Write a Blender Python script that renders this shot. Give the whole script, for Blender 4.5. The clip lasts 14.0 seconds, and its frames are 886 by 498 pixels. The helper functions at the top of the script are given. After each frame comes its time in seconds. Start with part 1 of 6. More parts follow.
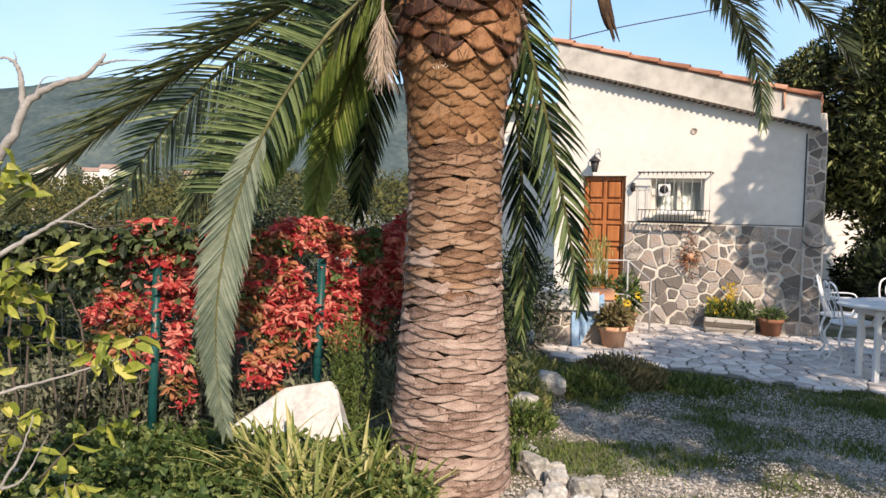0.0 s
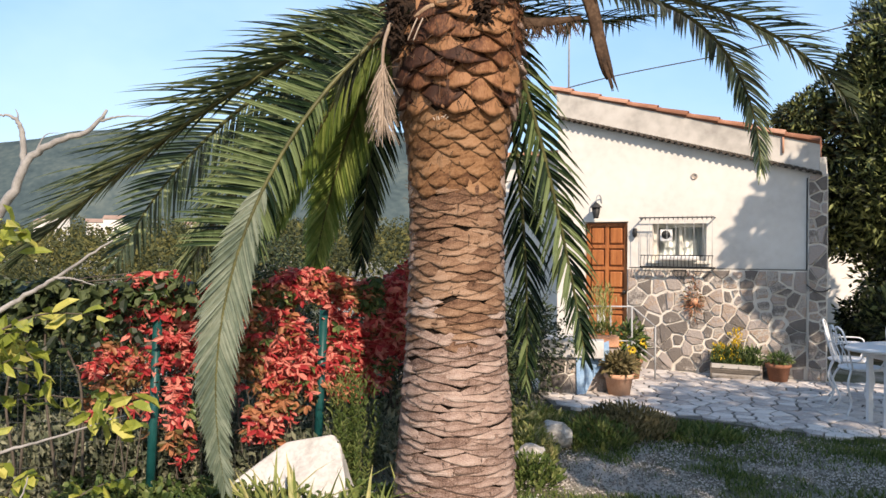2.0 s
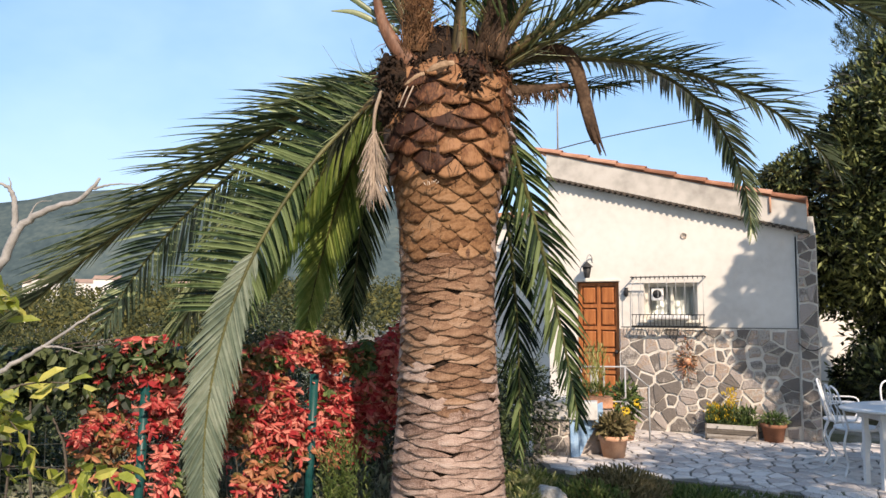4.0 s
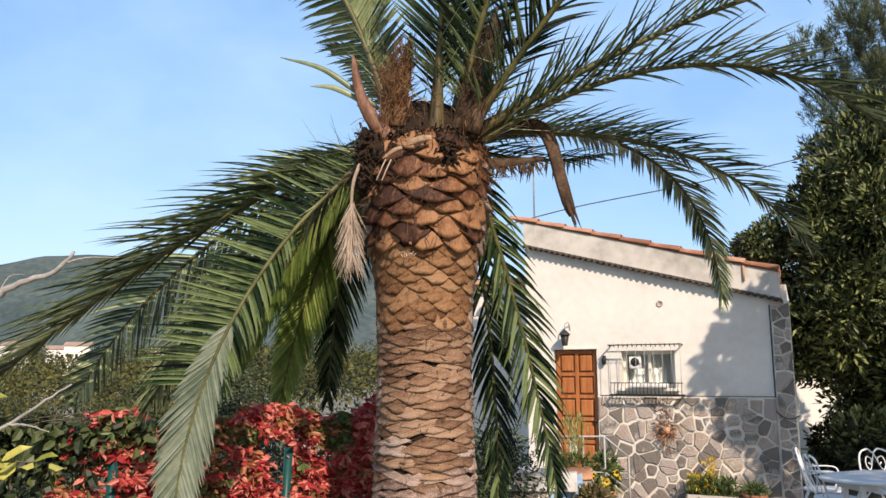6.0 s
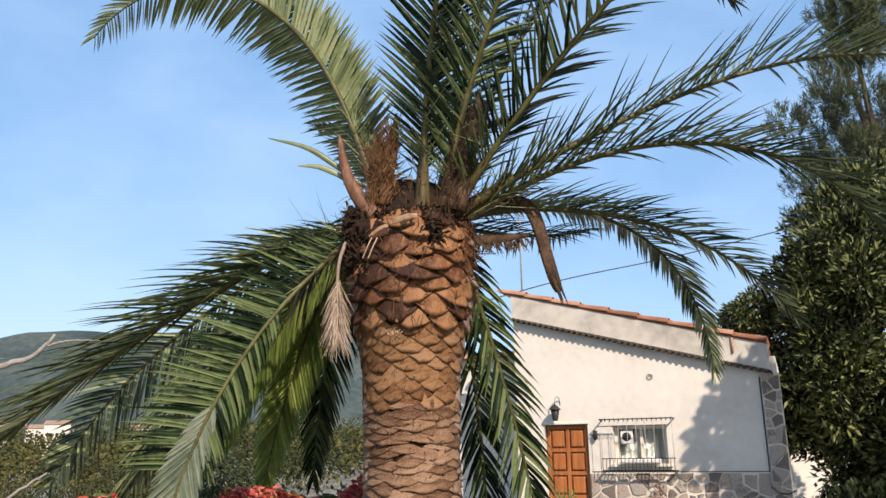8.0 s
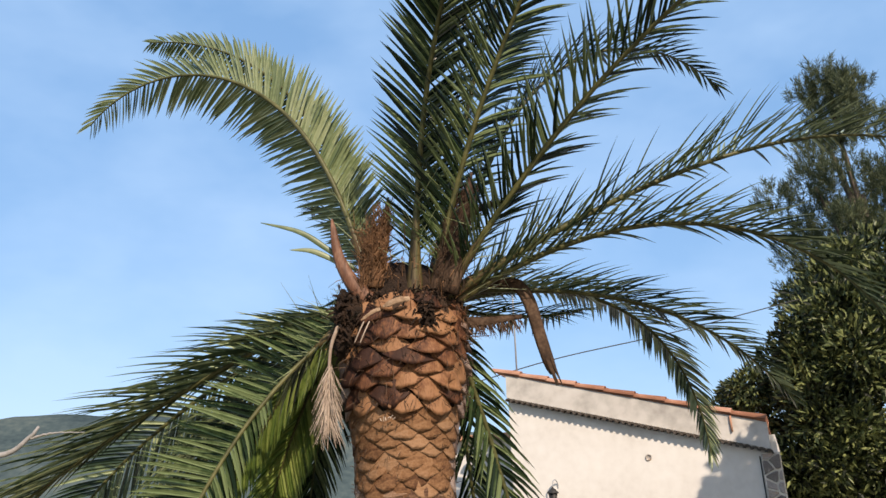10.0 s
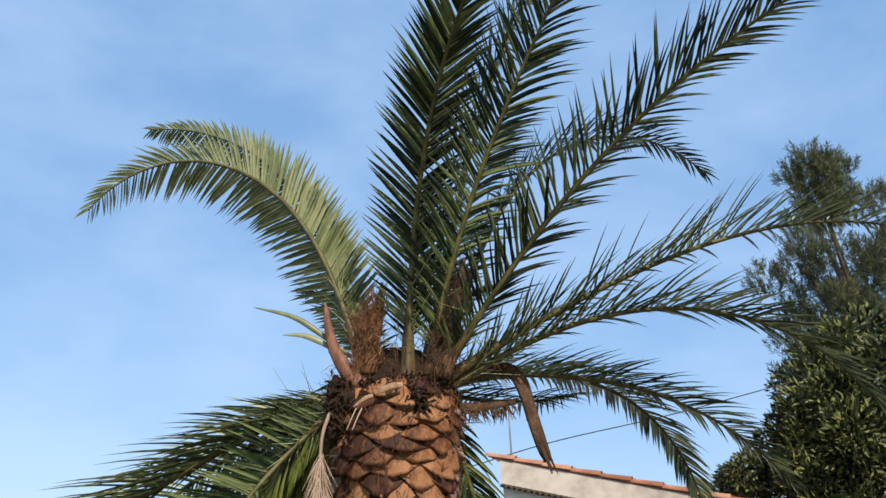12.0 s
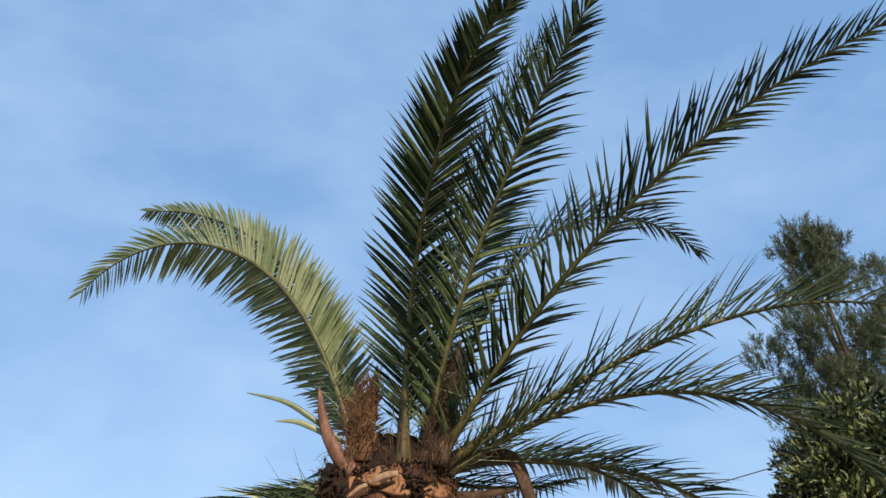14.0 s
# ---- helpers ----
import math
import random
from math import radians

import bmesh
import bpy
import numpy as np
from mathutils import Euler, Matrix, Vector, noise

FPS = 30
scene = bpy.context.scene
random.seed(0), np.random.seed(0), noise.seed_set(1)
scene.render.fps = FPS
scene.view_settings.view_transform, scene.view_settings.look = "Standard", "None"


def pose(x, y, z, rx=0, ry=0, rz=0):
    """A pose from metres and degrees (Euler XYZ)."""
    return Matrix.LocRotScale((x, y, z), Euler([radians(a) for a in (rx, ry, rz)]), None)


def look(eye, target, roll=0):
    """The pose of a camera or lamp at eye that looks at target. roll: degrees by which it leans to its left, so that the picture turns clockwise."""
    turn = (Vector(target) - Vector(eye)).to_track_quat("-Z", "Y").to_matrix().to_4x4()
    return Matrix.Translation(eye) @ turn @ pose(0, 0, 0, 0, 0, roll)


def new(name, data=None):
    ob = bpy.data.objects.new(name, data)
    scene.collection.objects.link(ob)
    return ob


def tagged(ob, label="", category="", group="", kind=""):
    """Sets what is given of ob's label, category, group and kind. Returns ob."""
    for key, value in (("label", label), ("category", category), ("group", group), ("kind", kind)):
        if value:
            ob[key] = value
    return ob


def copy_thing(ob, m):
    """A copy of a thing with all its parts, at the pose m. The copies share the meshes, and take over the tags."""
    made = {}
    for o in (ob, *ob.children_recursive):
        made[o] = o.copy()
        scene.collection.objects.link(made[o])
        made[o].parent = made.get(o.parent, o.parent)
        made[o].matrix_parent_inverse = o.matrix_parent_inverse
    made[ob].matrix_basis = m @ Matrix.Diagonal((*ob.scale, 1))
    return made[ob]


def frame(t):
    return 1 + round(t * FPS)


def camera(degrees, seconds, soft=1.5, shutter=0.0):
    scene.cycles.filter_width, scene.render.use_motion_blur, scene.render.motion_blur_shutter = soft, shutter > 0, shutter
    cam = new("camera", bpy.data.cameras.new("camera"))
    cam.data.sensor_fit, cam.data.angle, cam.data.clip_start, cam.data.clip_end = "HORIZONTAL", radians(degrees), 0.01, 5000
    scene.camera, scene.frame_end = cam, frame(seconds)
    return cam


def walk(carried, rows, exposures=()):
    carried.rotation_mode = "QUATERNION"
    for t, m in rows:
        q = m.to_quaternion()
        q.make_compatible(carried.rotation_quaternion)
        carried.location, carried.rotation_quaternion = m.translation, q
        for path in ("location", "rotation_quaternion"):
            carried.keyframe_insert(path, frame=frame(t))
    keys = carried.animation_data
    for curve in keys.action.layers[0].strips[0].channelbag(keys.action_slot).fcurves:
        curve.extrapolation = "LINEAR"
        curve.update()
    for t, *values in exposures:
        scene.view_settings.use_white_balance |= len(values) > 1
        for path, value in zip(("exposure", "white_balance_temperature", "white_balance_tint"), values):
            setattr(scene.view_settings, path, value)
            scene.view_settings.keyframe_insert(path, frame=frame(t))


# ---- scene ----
cam = camera(59.6, 14.0)
PATH = [
    (0, (0.014, -0.046, 1.641), (0.011, 1.95, 1.517), 1.0),
    (0.5, (0.011, -0.037, 1.643), (0.007, 1.96, 1.534), 0.9),
    (1, (0.013, -0.03, 1.647), (0.005, 1.968, 1.568), 0.7),
    (1.5, (0.011, -0.026, 1.658), (0.002, 1.974, 1.614), 0.5),
    (2, (0.014, -0.014, 1.661), (0.004, 1.986, 1.657), 0.3),
    (4.5, (0.019, -0.025, 1.702), (0.04, 1.967, 1.887), -0.1),
    (5, (0.021, -0.027, 1.712), (0.057, 1.96, 1.938), -0.1),
    (5.5, (0.023, -0.024, 1.715), (0.074, 1.957, 1.986), -0.2),
    (6, (0.024, -0.036, 1.724), (0.091, 1.938, 2.038), -0.2),
    (6.5, (0.026, -0.048, 1.73), (0.107, 1.918, 2.089), -0.2),
    (7, (0.029, -0.046, 1.738), (0.116, 1.911, 2.142), -0.5),
    (7.5, (0.032, -0.041, 1.746), (0.124, 1.905, 2.195), -0.6),
    (8, (0.036, -0.039, 1.753), (0.133, 1.896, 2.249), -0.9),
    (10.5, (0.043, -0.04, 1.792), (0.163, 1.817, 2.525), -1.9),
    (11, (0.041, -0.044, 1.8), (0.168, 1.793, 2.579), -2.0),
    (11.5, (0.045, -0.048, 1.812), (0.174, 1.77, 2.637), -1.8),
    (12, (0.044, -0.082, 1.81), (0.176, 1.713, 2.682), -1.9),
    (12.5, (0.053, -0.065, 1.813), (0.184, 1.706, 2.733), -1.8),
    (13, (0.067, -0.045, 1.829), (0.193, 1.702, 2.794), -1.8),
    (13.5, (0.05, -0.048, 1.838), (0.187, 1.674, 2.845), -1.9),
    (14, (0.043, -0.086, 1.869), (0.187, 1.617, 2.907), -2.4),
]
EXPOSURES = [(0, 0.48, 7400, 15), (5, 0.40, 7400, 15), (8, 0.26, 7400, 15), (11, 0.20, 7400, 15), (14, 0.11, 7400, 15)]
walk(cam, [(t, look(eye, target, roll)) for t, eye, target, roll in PATH], EXPOSURES)

# ---- light ----
SUN_AZ, SUN_EL = 163.0, 36.0
world = bpy.data.worlds.new("sky")
scene.world = world
world.use_nodes = True
wn, wl = world.node_tree.nodes, world.node_tree.links
sky = wn.new("ShaderNodeTexSky")
sky.sky_type, sky.sun_disc = "NISHITA", False
sky.sun_elevation, sky.sun_rotation = radians(SUN_EL), radians(SUN_AZ)
sky.air_density, sky.dust_density, sky.ozone_density = 1.2, 0.6, 2.0
wn["Background"].inputs["Strength"].default_value = 0.132
# thin high cloud over the blue
place, drift, haze, veil = wn.new("ShaderNodeTexCoord"), wn.new("ShaderNodeMapping"), wn.new("ShaderNodeTexNoise"), wn.new("ShaderNodeMix")
drift.inputs["Scale"].default_value = (1.6, 2.2, 3.2)
haze.inputs["Scale"].default_value, haze.inputs["Detail"].default_value, haze.inputs["Roughness"].default_value = 1.3, 5, 0.55
wl.new(place.outputs["Generated"], drift.inputs["Vector"])
wl.new(drift.outputs["Vector"], haze.inputs["Vector"])
thin = wn.new("ShaderNodeMapRange")
thin.inputs["From Min"].default_value, thin.inputs["From Max"].default_value = 0.42, 0.66
thin.inputs["To Min"].default_value, thin.inputs["To Max"].default_value = 0.0, 0.36
wl.new(haze.outputs["Fac"], thin.inputs["Value"])
veil.data_type = "RGBA"
veil.inputs["B"].default_value = (4.2, 6.2, 8.9, 1)
wl.new(thin.outputs["Result"], veil.inputs["Factor"])
blue = wn.new("ShaderNodeMix")
blue.data_type = "RGBA"
blue.inputs["B"].default_value = (1.7, 4.2, 8.4, 1)
# the blue deepens away from the sun's side
part_y, deep = wn.new("ShaderNodeSeparateXYZ"), wn.new("ShaderNodeMapRange")
wl.new(place.outputs["Generated"], part_y.inputs["Vector"])
wl.new(part_y.outputs["Y"], deep.inputs["Value"])
deep.inputs["From Min"].default_value, deep.inputs["From Max"].default_value = -1.0, 0.3
deep.inputs["To Min"].default_value, deep.inputs["To Max"].default_value = 0.08, 0.52
wl.new(deep.outputs["Result"], blue.inputs["Factor"])
wl.new(sky.outputs["Color"], blue.inputs["A"])
wl.new(blue.outputs["Result"], veil.inputs["A"])
wl.new(veil.outputs["Result"], wn["Background"].inputs["Color"])
sun_data = bpy.data.lights.new("sun", "SUN")
sun_data.energy, sun_data.angle, sun_data.color = 5.0, radians(0.53), (1.0, 0.90, 0.785)
sun = new("sun", sun_data)
to_sun = Vector((math.sin(radians(SUN_AZ)) * math.cos(radians(SUN_EL)), math.cos(radians(SUN_AZ)) * math.cos(radians(SUN_EL)), math.sin(radians(SUN_EL))))
sun.matrix_world = look(to_sun * 50, (0, 0, 0))
scene.view_settings.exposure = 0.0


# ---- materials ----
def mat(name, stops, rough=0.8, scale=6.0, fine=60.0, bump=0.3, depth=0.01, vary=0.0, glow=0.0, metal=0.0, stretch=(1, 1, 1), specular=0.3):
    """A surface whose colour wanders between stops by coarse and fine noise, with relief; vary: how much each object or island differs; glow: light that leaves let through."""
    m = bpy.data.materials.new(name)
    m.use_nodes = True
    n, l = m.node_tree.nodes, m.node_tree.links
    bsdf = n["Principled BSDF"]
    coord, mapping = n.new("ShaderNodeTexCoord"), n.new("ShaderNodeMapping")
    mapping.inputs["Scale"].default_value = stretch
    l.new(coord.outputs["Object"], mapping.inputs["Vector"])
    coarse, grain = n.new("ShaderNodeTexNoise"), n.new("ShaderNodeTexNoise")
    coarse.inputs["Scale"].default_value, coarse.inputs["Detail"].default_value = scale, 4
    grain.inputs["Scale"].default_value, grain.inputs["Detail"].default_value = fine, 5
    for tex in (coarse, grain):
        l.new(mapping.outputs["Vector"], tex.inputs["Vector"])
    mix = n.new("ShaderNodeMath")
    mix.operation = "MULTIPLY_ADD"
    mix.inputs[1].default_value, mix.inputs[2].default_value = 0.4, 0.0
    l.new(grain.outputs["Fac"], mix.inputs[0])
    add = n.new("ShaderNodeMath")
    add.operation = "MULTIPLY_ADD"
    add.inputs[1].default_value = 0.6
    l.new(coarse.outputs["Fac"], add.inputs[0])
    l.new(mix.outputs[0], add.inputs[2])
    value = add.outputs[0]
    if vary:
        info, geo = n.new("ShaderNodeObjectInfo"), n.new("ShaderNodeNewGeometry")
        both, frac, off = n.new("ShaderNodeMath"), n.new("ShaderNodeMath"), n.new("ShaderNodeMath")
        both.operation, frac.operation, off.operation = "ADD", "FRACT", "MULTIPLY_ADD"
        l.new(info.outputs["Random"], both.inputs[0])
        l.new(geo.outputs["Random Per Island"], both.inputs[1])
        l.new(both.outputs[0], frac.inputs[0])
        l.new(frac.outputs[0], off.inputs[0])
        off.inputs[1].default_value = vary
        shift = n.new("ShaderNodeMath")
        shift.operation = "SUBTRACT"
        shift.inputs[1].default_value = vary / 2
        l.new(value, shift.inputs[0])
        l.new(shift.outputs[0], off.inputs[2])
        value = off.outputs[0]
    ramp = n.new("ShaderNodeValToRGB")
    lo, hi = 0.34, 0.66
    while len(ramp.color_ramp.elements) < len(stops):
        ramp.color_ramp.elements.new(0.5)
    for i, c in enumerate(stops):
        e = ramp.color_ramp.elements[i]
        e.position = lo + (hi - lo) * i / max(1, len(stops) - 1)
        e.color = (*[0.88 * k for k in c], 1)
    l.new(value, ramp.inputs["Fac"])
    l.new(ramp.outputs["Color"], bsdf.inputs["Base Color"])
    bsdf.inputs["Roughness"].default_value = rough
    bsdf.inputs["Metallic"].default_value = metal
    bsdf.inputs["Specular IOR Level"].default_value = specular
    if bump:
        b = n.new("ShaderNodeBump")
        b.inputs["Strength"].default_value, b.inputs["Distance"].default_value = bump, depth
        l.new(grain.outputs["Fac"], b.inputs["Height"])
        l.new(b.outputs["Normal"], bsdf.inputs["Normal"])
    if glow:
        t, s = n.new("ShaderNodeBsdfTranslucent"), n.new("ShaderNodeMixShader")
        l.new(ramp.outputs["Color"], t.inputs["Color"])
        s.inputs["Fac"].default_value = glow
        l.new(bsdf.outputs[0], s.inputs[1])
        l.new(t.outputs[0], s.inputs[2])
        l.new(s.outputs[0], n["Material Output"].inputs["Surface"])
    return m


PLASTER = mat("white plaster", [(0.61, 0.58, 0.535), (0.705, 0.678, 0.632), (0.755, 0.735, 0.692)], 0.9, 1.0, 9, 0.2, 0.004)
PARAPET = mat("weathered plaster", [(0.36, 0.34, 0.31), (0.56, 0.53, 0.485), (0.65, 0.625, 0.58)], 0.9, 1.4, 7, 0.15, 0.003)
STONE = mat("rubble stone", [(0.18, 0.157, 0.14), (0.33, 0.296, 0.268), (0.48, 0.437, 0.388), (0.38, 0.275, 0.205), (0.385, 0.335, 0.305)], 0.85, 7, 50, 0.8, 0.016, vary=0.8)
MORTAR = mat("pale mortar", [(0.50, 0.465, 0.41), (0.70, 0.655, 0.585), (0.80, 0.76, 0.69)], 0.95, 4, 70, 0.4, 0.006)
JOINT = mat("dark paving joint", [(0.10, 0.095, 0.085), (0.20, 0.19, 0.17)], 0.95, 6, 70, 0.4, 0.006)
SLAB = mat("grey paving slab", [(0.42, 0.38, 0.36), (0.565, 0.52, 0.49), (0.67, 0.625, 0.59)], 0.8, 4, 45, 0.4, 0.006, vary=0.4)
TERRACOTTA = mat("terracotta", [(0.42, 0.195, 0.11), (0.56, 0.29, 0.175), (0.66, 0.40, 0.27)], 0.85, 5, 60, 0.3, 0.004, vary=0.3)
ROOF_TILE = mat("weathered roof tile clay", [(0.24, 0.105, 0.062), (0.36, 0.165, 0.10), (0.45, 0.25, 0.17)], 0.9, 5, 60, 0.3, 0.004, vary=0.4)
SHEATH = mat("dry torn sheath", [(0.17, 0.105, 0.065), (0.27, 0.18, 0.115), (0.38, 0.27, 0.185)], 0.9, 25, 80, 0.5, 0.003)
DARK_TILE = mat("dark drip tile", [(0.05, 0.04, 0.035), (0.12, 0.10, 0.08)], 0.9, 8, 60, 0.3, 0.004)
DOOR_WOOD = mat("orange varnished wood", [(0.26, 0.085, 0.03), (0.40, 0.14, 0.045), (0.48, 0.19, 0.07)], 0.45, 4, 30, 0.2, 0.002, stretch=(6, 6, 0.6))
IRON = mat("black iron", [(0.015, 0.015, 0.016), (0.04, 0.04, 0.04)], 0.55, 20, 90, 0.2, 0.001)
GREY_IRON = mat("grey painted iron", [(0.30, 0.31, 0.32), (0.45, 0.46, 0.47)], 0.5, 20, 90, 0.2, 0.001)
WHITE_IRON = mat("white painted iron", [(0.66, 0.67, 0.68), (0.80, 0.80, 0.80)], 0.45, 12, 80, 0.2, 0.001)
TABLE_TOP = mat("white tabletop", [(0.62, 0.63, 0.64), (0.76, 0.76, 0.76)], 0.4, 3, 50, 0.1, 0.001)
BLUE = mat("faded blue paint", [(0.13, 0.25, 0.42), (0.24, 0.38, 0.55), (0.34, 0.46, 0.58)], 0.75, 6, 50, 0.3, 0.003)
GREEN_POST = mat("green enamelled steel", [(0.003, 0.045, 0.045), (0.007, 0.075, 0.072)], 0.4, 14, 60, 0.1, 0.001)
GALV = mat("weathered wire", [(0.045, 0.05, 0.045), (0.10, 0.105, 0.095)], 0.7, 30, 80, 0.0)
BARK = mat("grey-pink palm leaf base", [(0.085, 0.049, 0.037), (0.19, 0.122, 0.096), (0.29, 0.203, 0.168), (0.37, 0.27, 0.225), (0.43, 0.335, 0.29)], 0.9, 10, 110, 0.9, 0.009, vary=0.2, stretch=(1, 1, 1.6))
MIX_BARK = mat("tan palm leaf base", [(0.075, 0.036, 0.020), (0.165, 0.090, 0.055), (0.245, 0.145, 0.090), (0.32, 0.21, 0.145)], 0.88, 10, 90, 0.8, 0.008, vary=0.25, stretch=(1, 1, 1.6))
MID_BARK = mat("orange-brown palm leaf base", [(0.075, 0.031, 0.013), (0.155, 0.074, 0.033), (0.23, 0.118, 0.056), (0.29, 0.165, 0.09)], 0.85, 11, 60, 0.6, 0.007, vary=0.3, stretch=(1, 1, 1.6))
BOOT = mat("red-brown palm boot", [(0.034, 0.012, 0.006), (0.100, 0.038, 0.017), (0.185, 0.080, 0.036), (0.28, 0.14, 0.068)], 0.7, 9, 50, 0.5, 0.007, vary=0.45, stretch=(2.5, 1, 1))
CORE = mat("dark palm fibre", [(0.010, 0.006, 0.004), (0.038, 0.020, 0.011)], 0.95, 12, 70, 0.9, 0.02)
FIBRE = mat("brown palm fibre", [(0.12, 0.06, 0.03), (0.26, 0.14, 0.07)], 0.95, 20, 60, 0.4, 0.004, vary=0.3)
TAN = mat("dry tan palm stalk", [(0.25, 0.19, 0.145), (0.44, 0.355, 0.285)], 0.85, 10, 60, 0.4, 0.003, vary=0.3)
DEAD = mat("dead brown palm stalk", [(0.022, 0.012, 0.007), (0.055, 0.031, 0.018), (0.12, 0.075, 0.048)], 0.85, 8, 50, 0.5, 0.005)
STUB = mat("red-brown cut leaf stub", [(0.060, 0.026, 0.015), (0.135, 0.060, 0.034), (0.24, 0.125, 0.078)], 0.6, 9, 40, 0.4, 0.005, stretch=(2, 2, 0.6))
FAR_ROOF = mat("weathered roof tile", [(0.26, 0.17, 0.13), (0.38, 0.26, 0.20)], 0.9, 0.4, 3, 0.0)
DOOR_GROOVE = mat("varnished wood darkened for the grooves", [(0.17, 0.055, 0.02), (0.27, 0.092, 0.032)], 0.5, 4, 30, 0.2, 0.002, stretch=(6, 6, 0.6))
# leaflet colours carry light: darkest for shaded fronds, brighter ones for sunlit fronds
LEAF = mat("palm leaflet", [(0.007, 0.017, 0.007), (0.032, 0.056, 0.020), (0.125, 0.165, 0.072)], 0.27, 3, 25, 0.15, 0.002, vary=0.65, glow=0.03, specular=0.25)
LEAF_LIT = mat("sunlit mid-green palm leaflet", [(0.024, 0.044, 0.020), (0.115, 0.16, 0.072), (0.31, 0.36, 0.19)], 0.28, 3, 25, 0.15, 0.002, vary=0.7, glow=0.12, specular=0.55)
LEAF_PALE_LIT = mat("sunlit pale palm leaflet", [(0.10, 0.135, 0.055), (0.165, 0.205, 0.095), (0.25, 0.285, 0.155)], 0.4, 3, 25, 0.15, 0.002, vary=0.3, glow=0.12, specular=0.5)
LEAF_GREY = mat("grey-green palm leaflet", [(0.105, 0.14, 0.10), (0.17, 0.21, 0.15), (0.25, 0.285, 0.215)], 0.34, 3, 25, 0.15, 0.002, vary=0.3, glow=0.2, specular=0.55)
LEAF_BRIGHT_LIT = mat("sunlit yellow-green palm leaflet", [(0.12, 0.19, 0.04), (0.22, 0.30, 0.07), (0.33, 0.40, 0.115)], 0.35, 3, 25, 0.15, 0.002, vary=0.4, glow=0.35, specular=0.4)
PETIOLE = mat("brown-green palm leaf stalk", [(0.035, 0.022, 0.010), (0.075, 0.055, 0.022), (0.14, 0.115, 0.045)], 0.55, 8, 40, 0.3, 0.003, stretch=(4, 4, 0.6))
RACHIS = mat("olive palm rachis", [(0.040, 0.042, 0.013), (0.080, 0.080, 0.027), (0.14, 0.135, 0.050)], 0.5, 8, 40, 0.2, 0.002)
# dark stop holds the crown's inner shade, bright stop its sunlit clumps
DAPPLED_LEAF = mat("dark evergreen leaf with lit tones", [(0.009, 0.015, 0.006), (0.042, 0.062, 0.021), (0.20, 0.23, 0.085)], 0.45, 1.3, 9, 0.0, vary=0.5, glow=0.08)
PINE_LEAF = mat("pine needle", [(0.045, 0.065, 0.04), (0.085, 0.115, 0.06), (0.15, 0.17, 0.08)], 0.6, 0.9, 6, 0.0, vary=0.35, glow=0.25)
TREE_BARK = mat("grey bark", [(0.05, 0.04, 0.03), (0.13, 0.11, 0.09)], 0.9, 8, 50, 0.6, 0.01)
PALE_BARK = mat("pale grey branch bark", [(0.20, 0.19, 0.18), (0.36, 0.345, 0.33)], 0.85, 10, 60, 0.4, 0.004)
RED_LEAF = mat("red creeper leaf", [(0.36, 0.030, 0.035), (0.56, 0.095, 0.082), (0.70, 0.24, 0.19)], 0.5, 3, 20, 0.0, vary=0.7, glow=0.28)
RUST_LEAF = mat("rusty creeper leaf", [(0.13, 0.10, 0.035), (0.30, 0.12, 0.055), (0.45, 0.19, 0.095)], 0.55, 3, 20, 0.0, vary=0.7, glow=0.25)
HEDGE_LEAF = mat("hedge leaf", [(0.010, 0.019, 0.008), (0.026, 0.042, 0.016), (0.078, 0.10, 0.040)], 0.5, 2, 20, 0.0, vary=0.5, glow=0.12)
SCRUB_LEAF = mat("scrub leaf", [(0.075, 0.092, 0.055), (0.15, 0.165, 0.105), (0.26, 0.265, 0.18)], 0.7, 2, 20, 0.0, vary=0.5, glow=0.2)
VALLEY_LEAF = mat("valley tree leaf", [(0.030, 0.041, 0.019), (0.060, 0.069, 0.025), (0.14, 0.128, 0.038)], 0.8, 0.02, 0.3, 0.0, vary=0.35, glow=0.2)
LEMON_LEAF = mat("yellow-green lemon leaf", [(0.16, 0.20, 0.03), (0.31, 0.34, 0.06), (0.50, 0.47, 0.12)], 0.45, 3, 20, 0.0, vary=0.45, glow=0.3)
STRAP_LEAF = mat("strap leaf", [(0.14, 0.18, 0.045), (0.28, 0.30, 0.095), (0.46, 0.42, 0.19)], 0.5, 4, 20, 0.0, vary=0.4, glow=0.25)
IVY_LEAF = mat("ivy leaf", [(0.035, 0.065, 0.018), (0.080, 0.13, 0.040), (0.17, 0.21, 0.07)], 0.45, 4, 20, 0.0, vary=0.4, glow=0.2)
GRASS = mat("grass blade", [(0.050, 0.085, 0.018), (0.10, 0.15, 0.036), (0.17, 0.20, 0.065)], 0.7, 3, 20, 0.0, vary=0.5, glow=0.25)
RUST_GRASS = mat("dry brown grass", [(0.09, 0.075, 0.03), (0.18, 0.145, 0.065), (0.28, 0.225, 0.115)], 0.8, 3, 20, 0.0, vary=0.4, glow=0.2)
ROCK = mat("pale limestone", [(0.24, 0.225, 0.195), (0.42, 0.40, 0.37), (0.60, 0.58, 0.545)], 0.85, 7, 40, 0.7, 0.015, vary=0.2)
WHITE_ROCK = mat("whitewashed stone", [(0.42, 0.41, 0.395), (0.58, 0.57, 0.555), (0.64, 0.63, 0.615)], 0.85, 5, 30, 0.6, 0.012)
GRAVEL = mat("gravel stone", [(0.13, 0.115, 0.10), (0.30, 0.27, 0.243), (0.46, 0.425, 0.385)], 0.85, 8, 60, 0.3, 0.004, vary=0.8)
CURTAIN = mat("pale curtain", [(0.52, 0.52, 0.50), (0.70, 0.70, 0.68)], 0.9, 3, 60, 0.1, 0.002, stretch=(8, 8, 0.4))
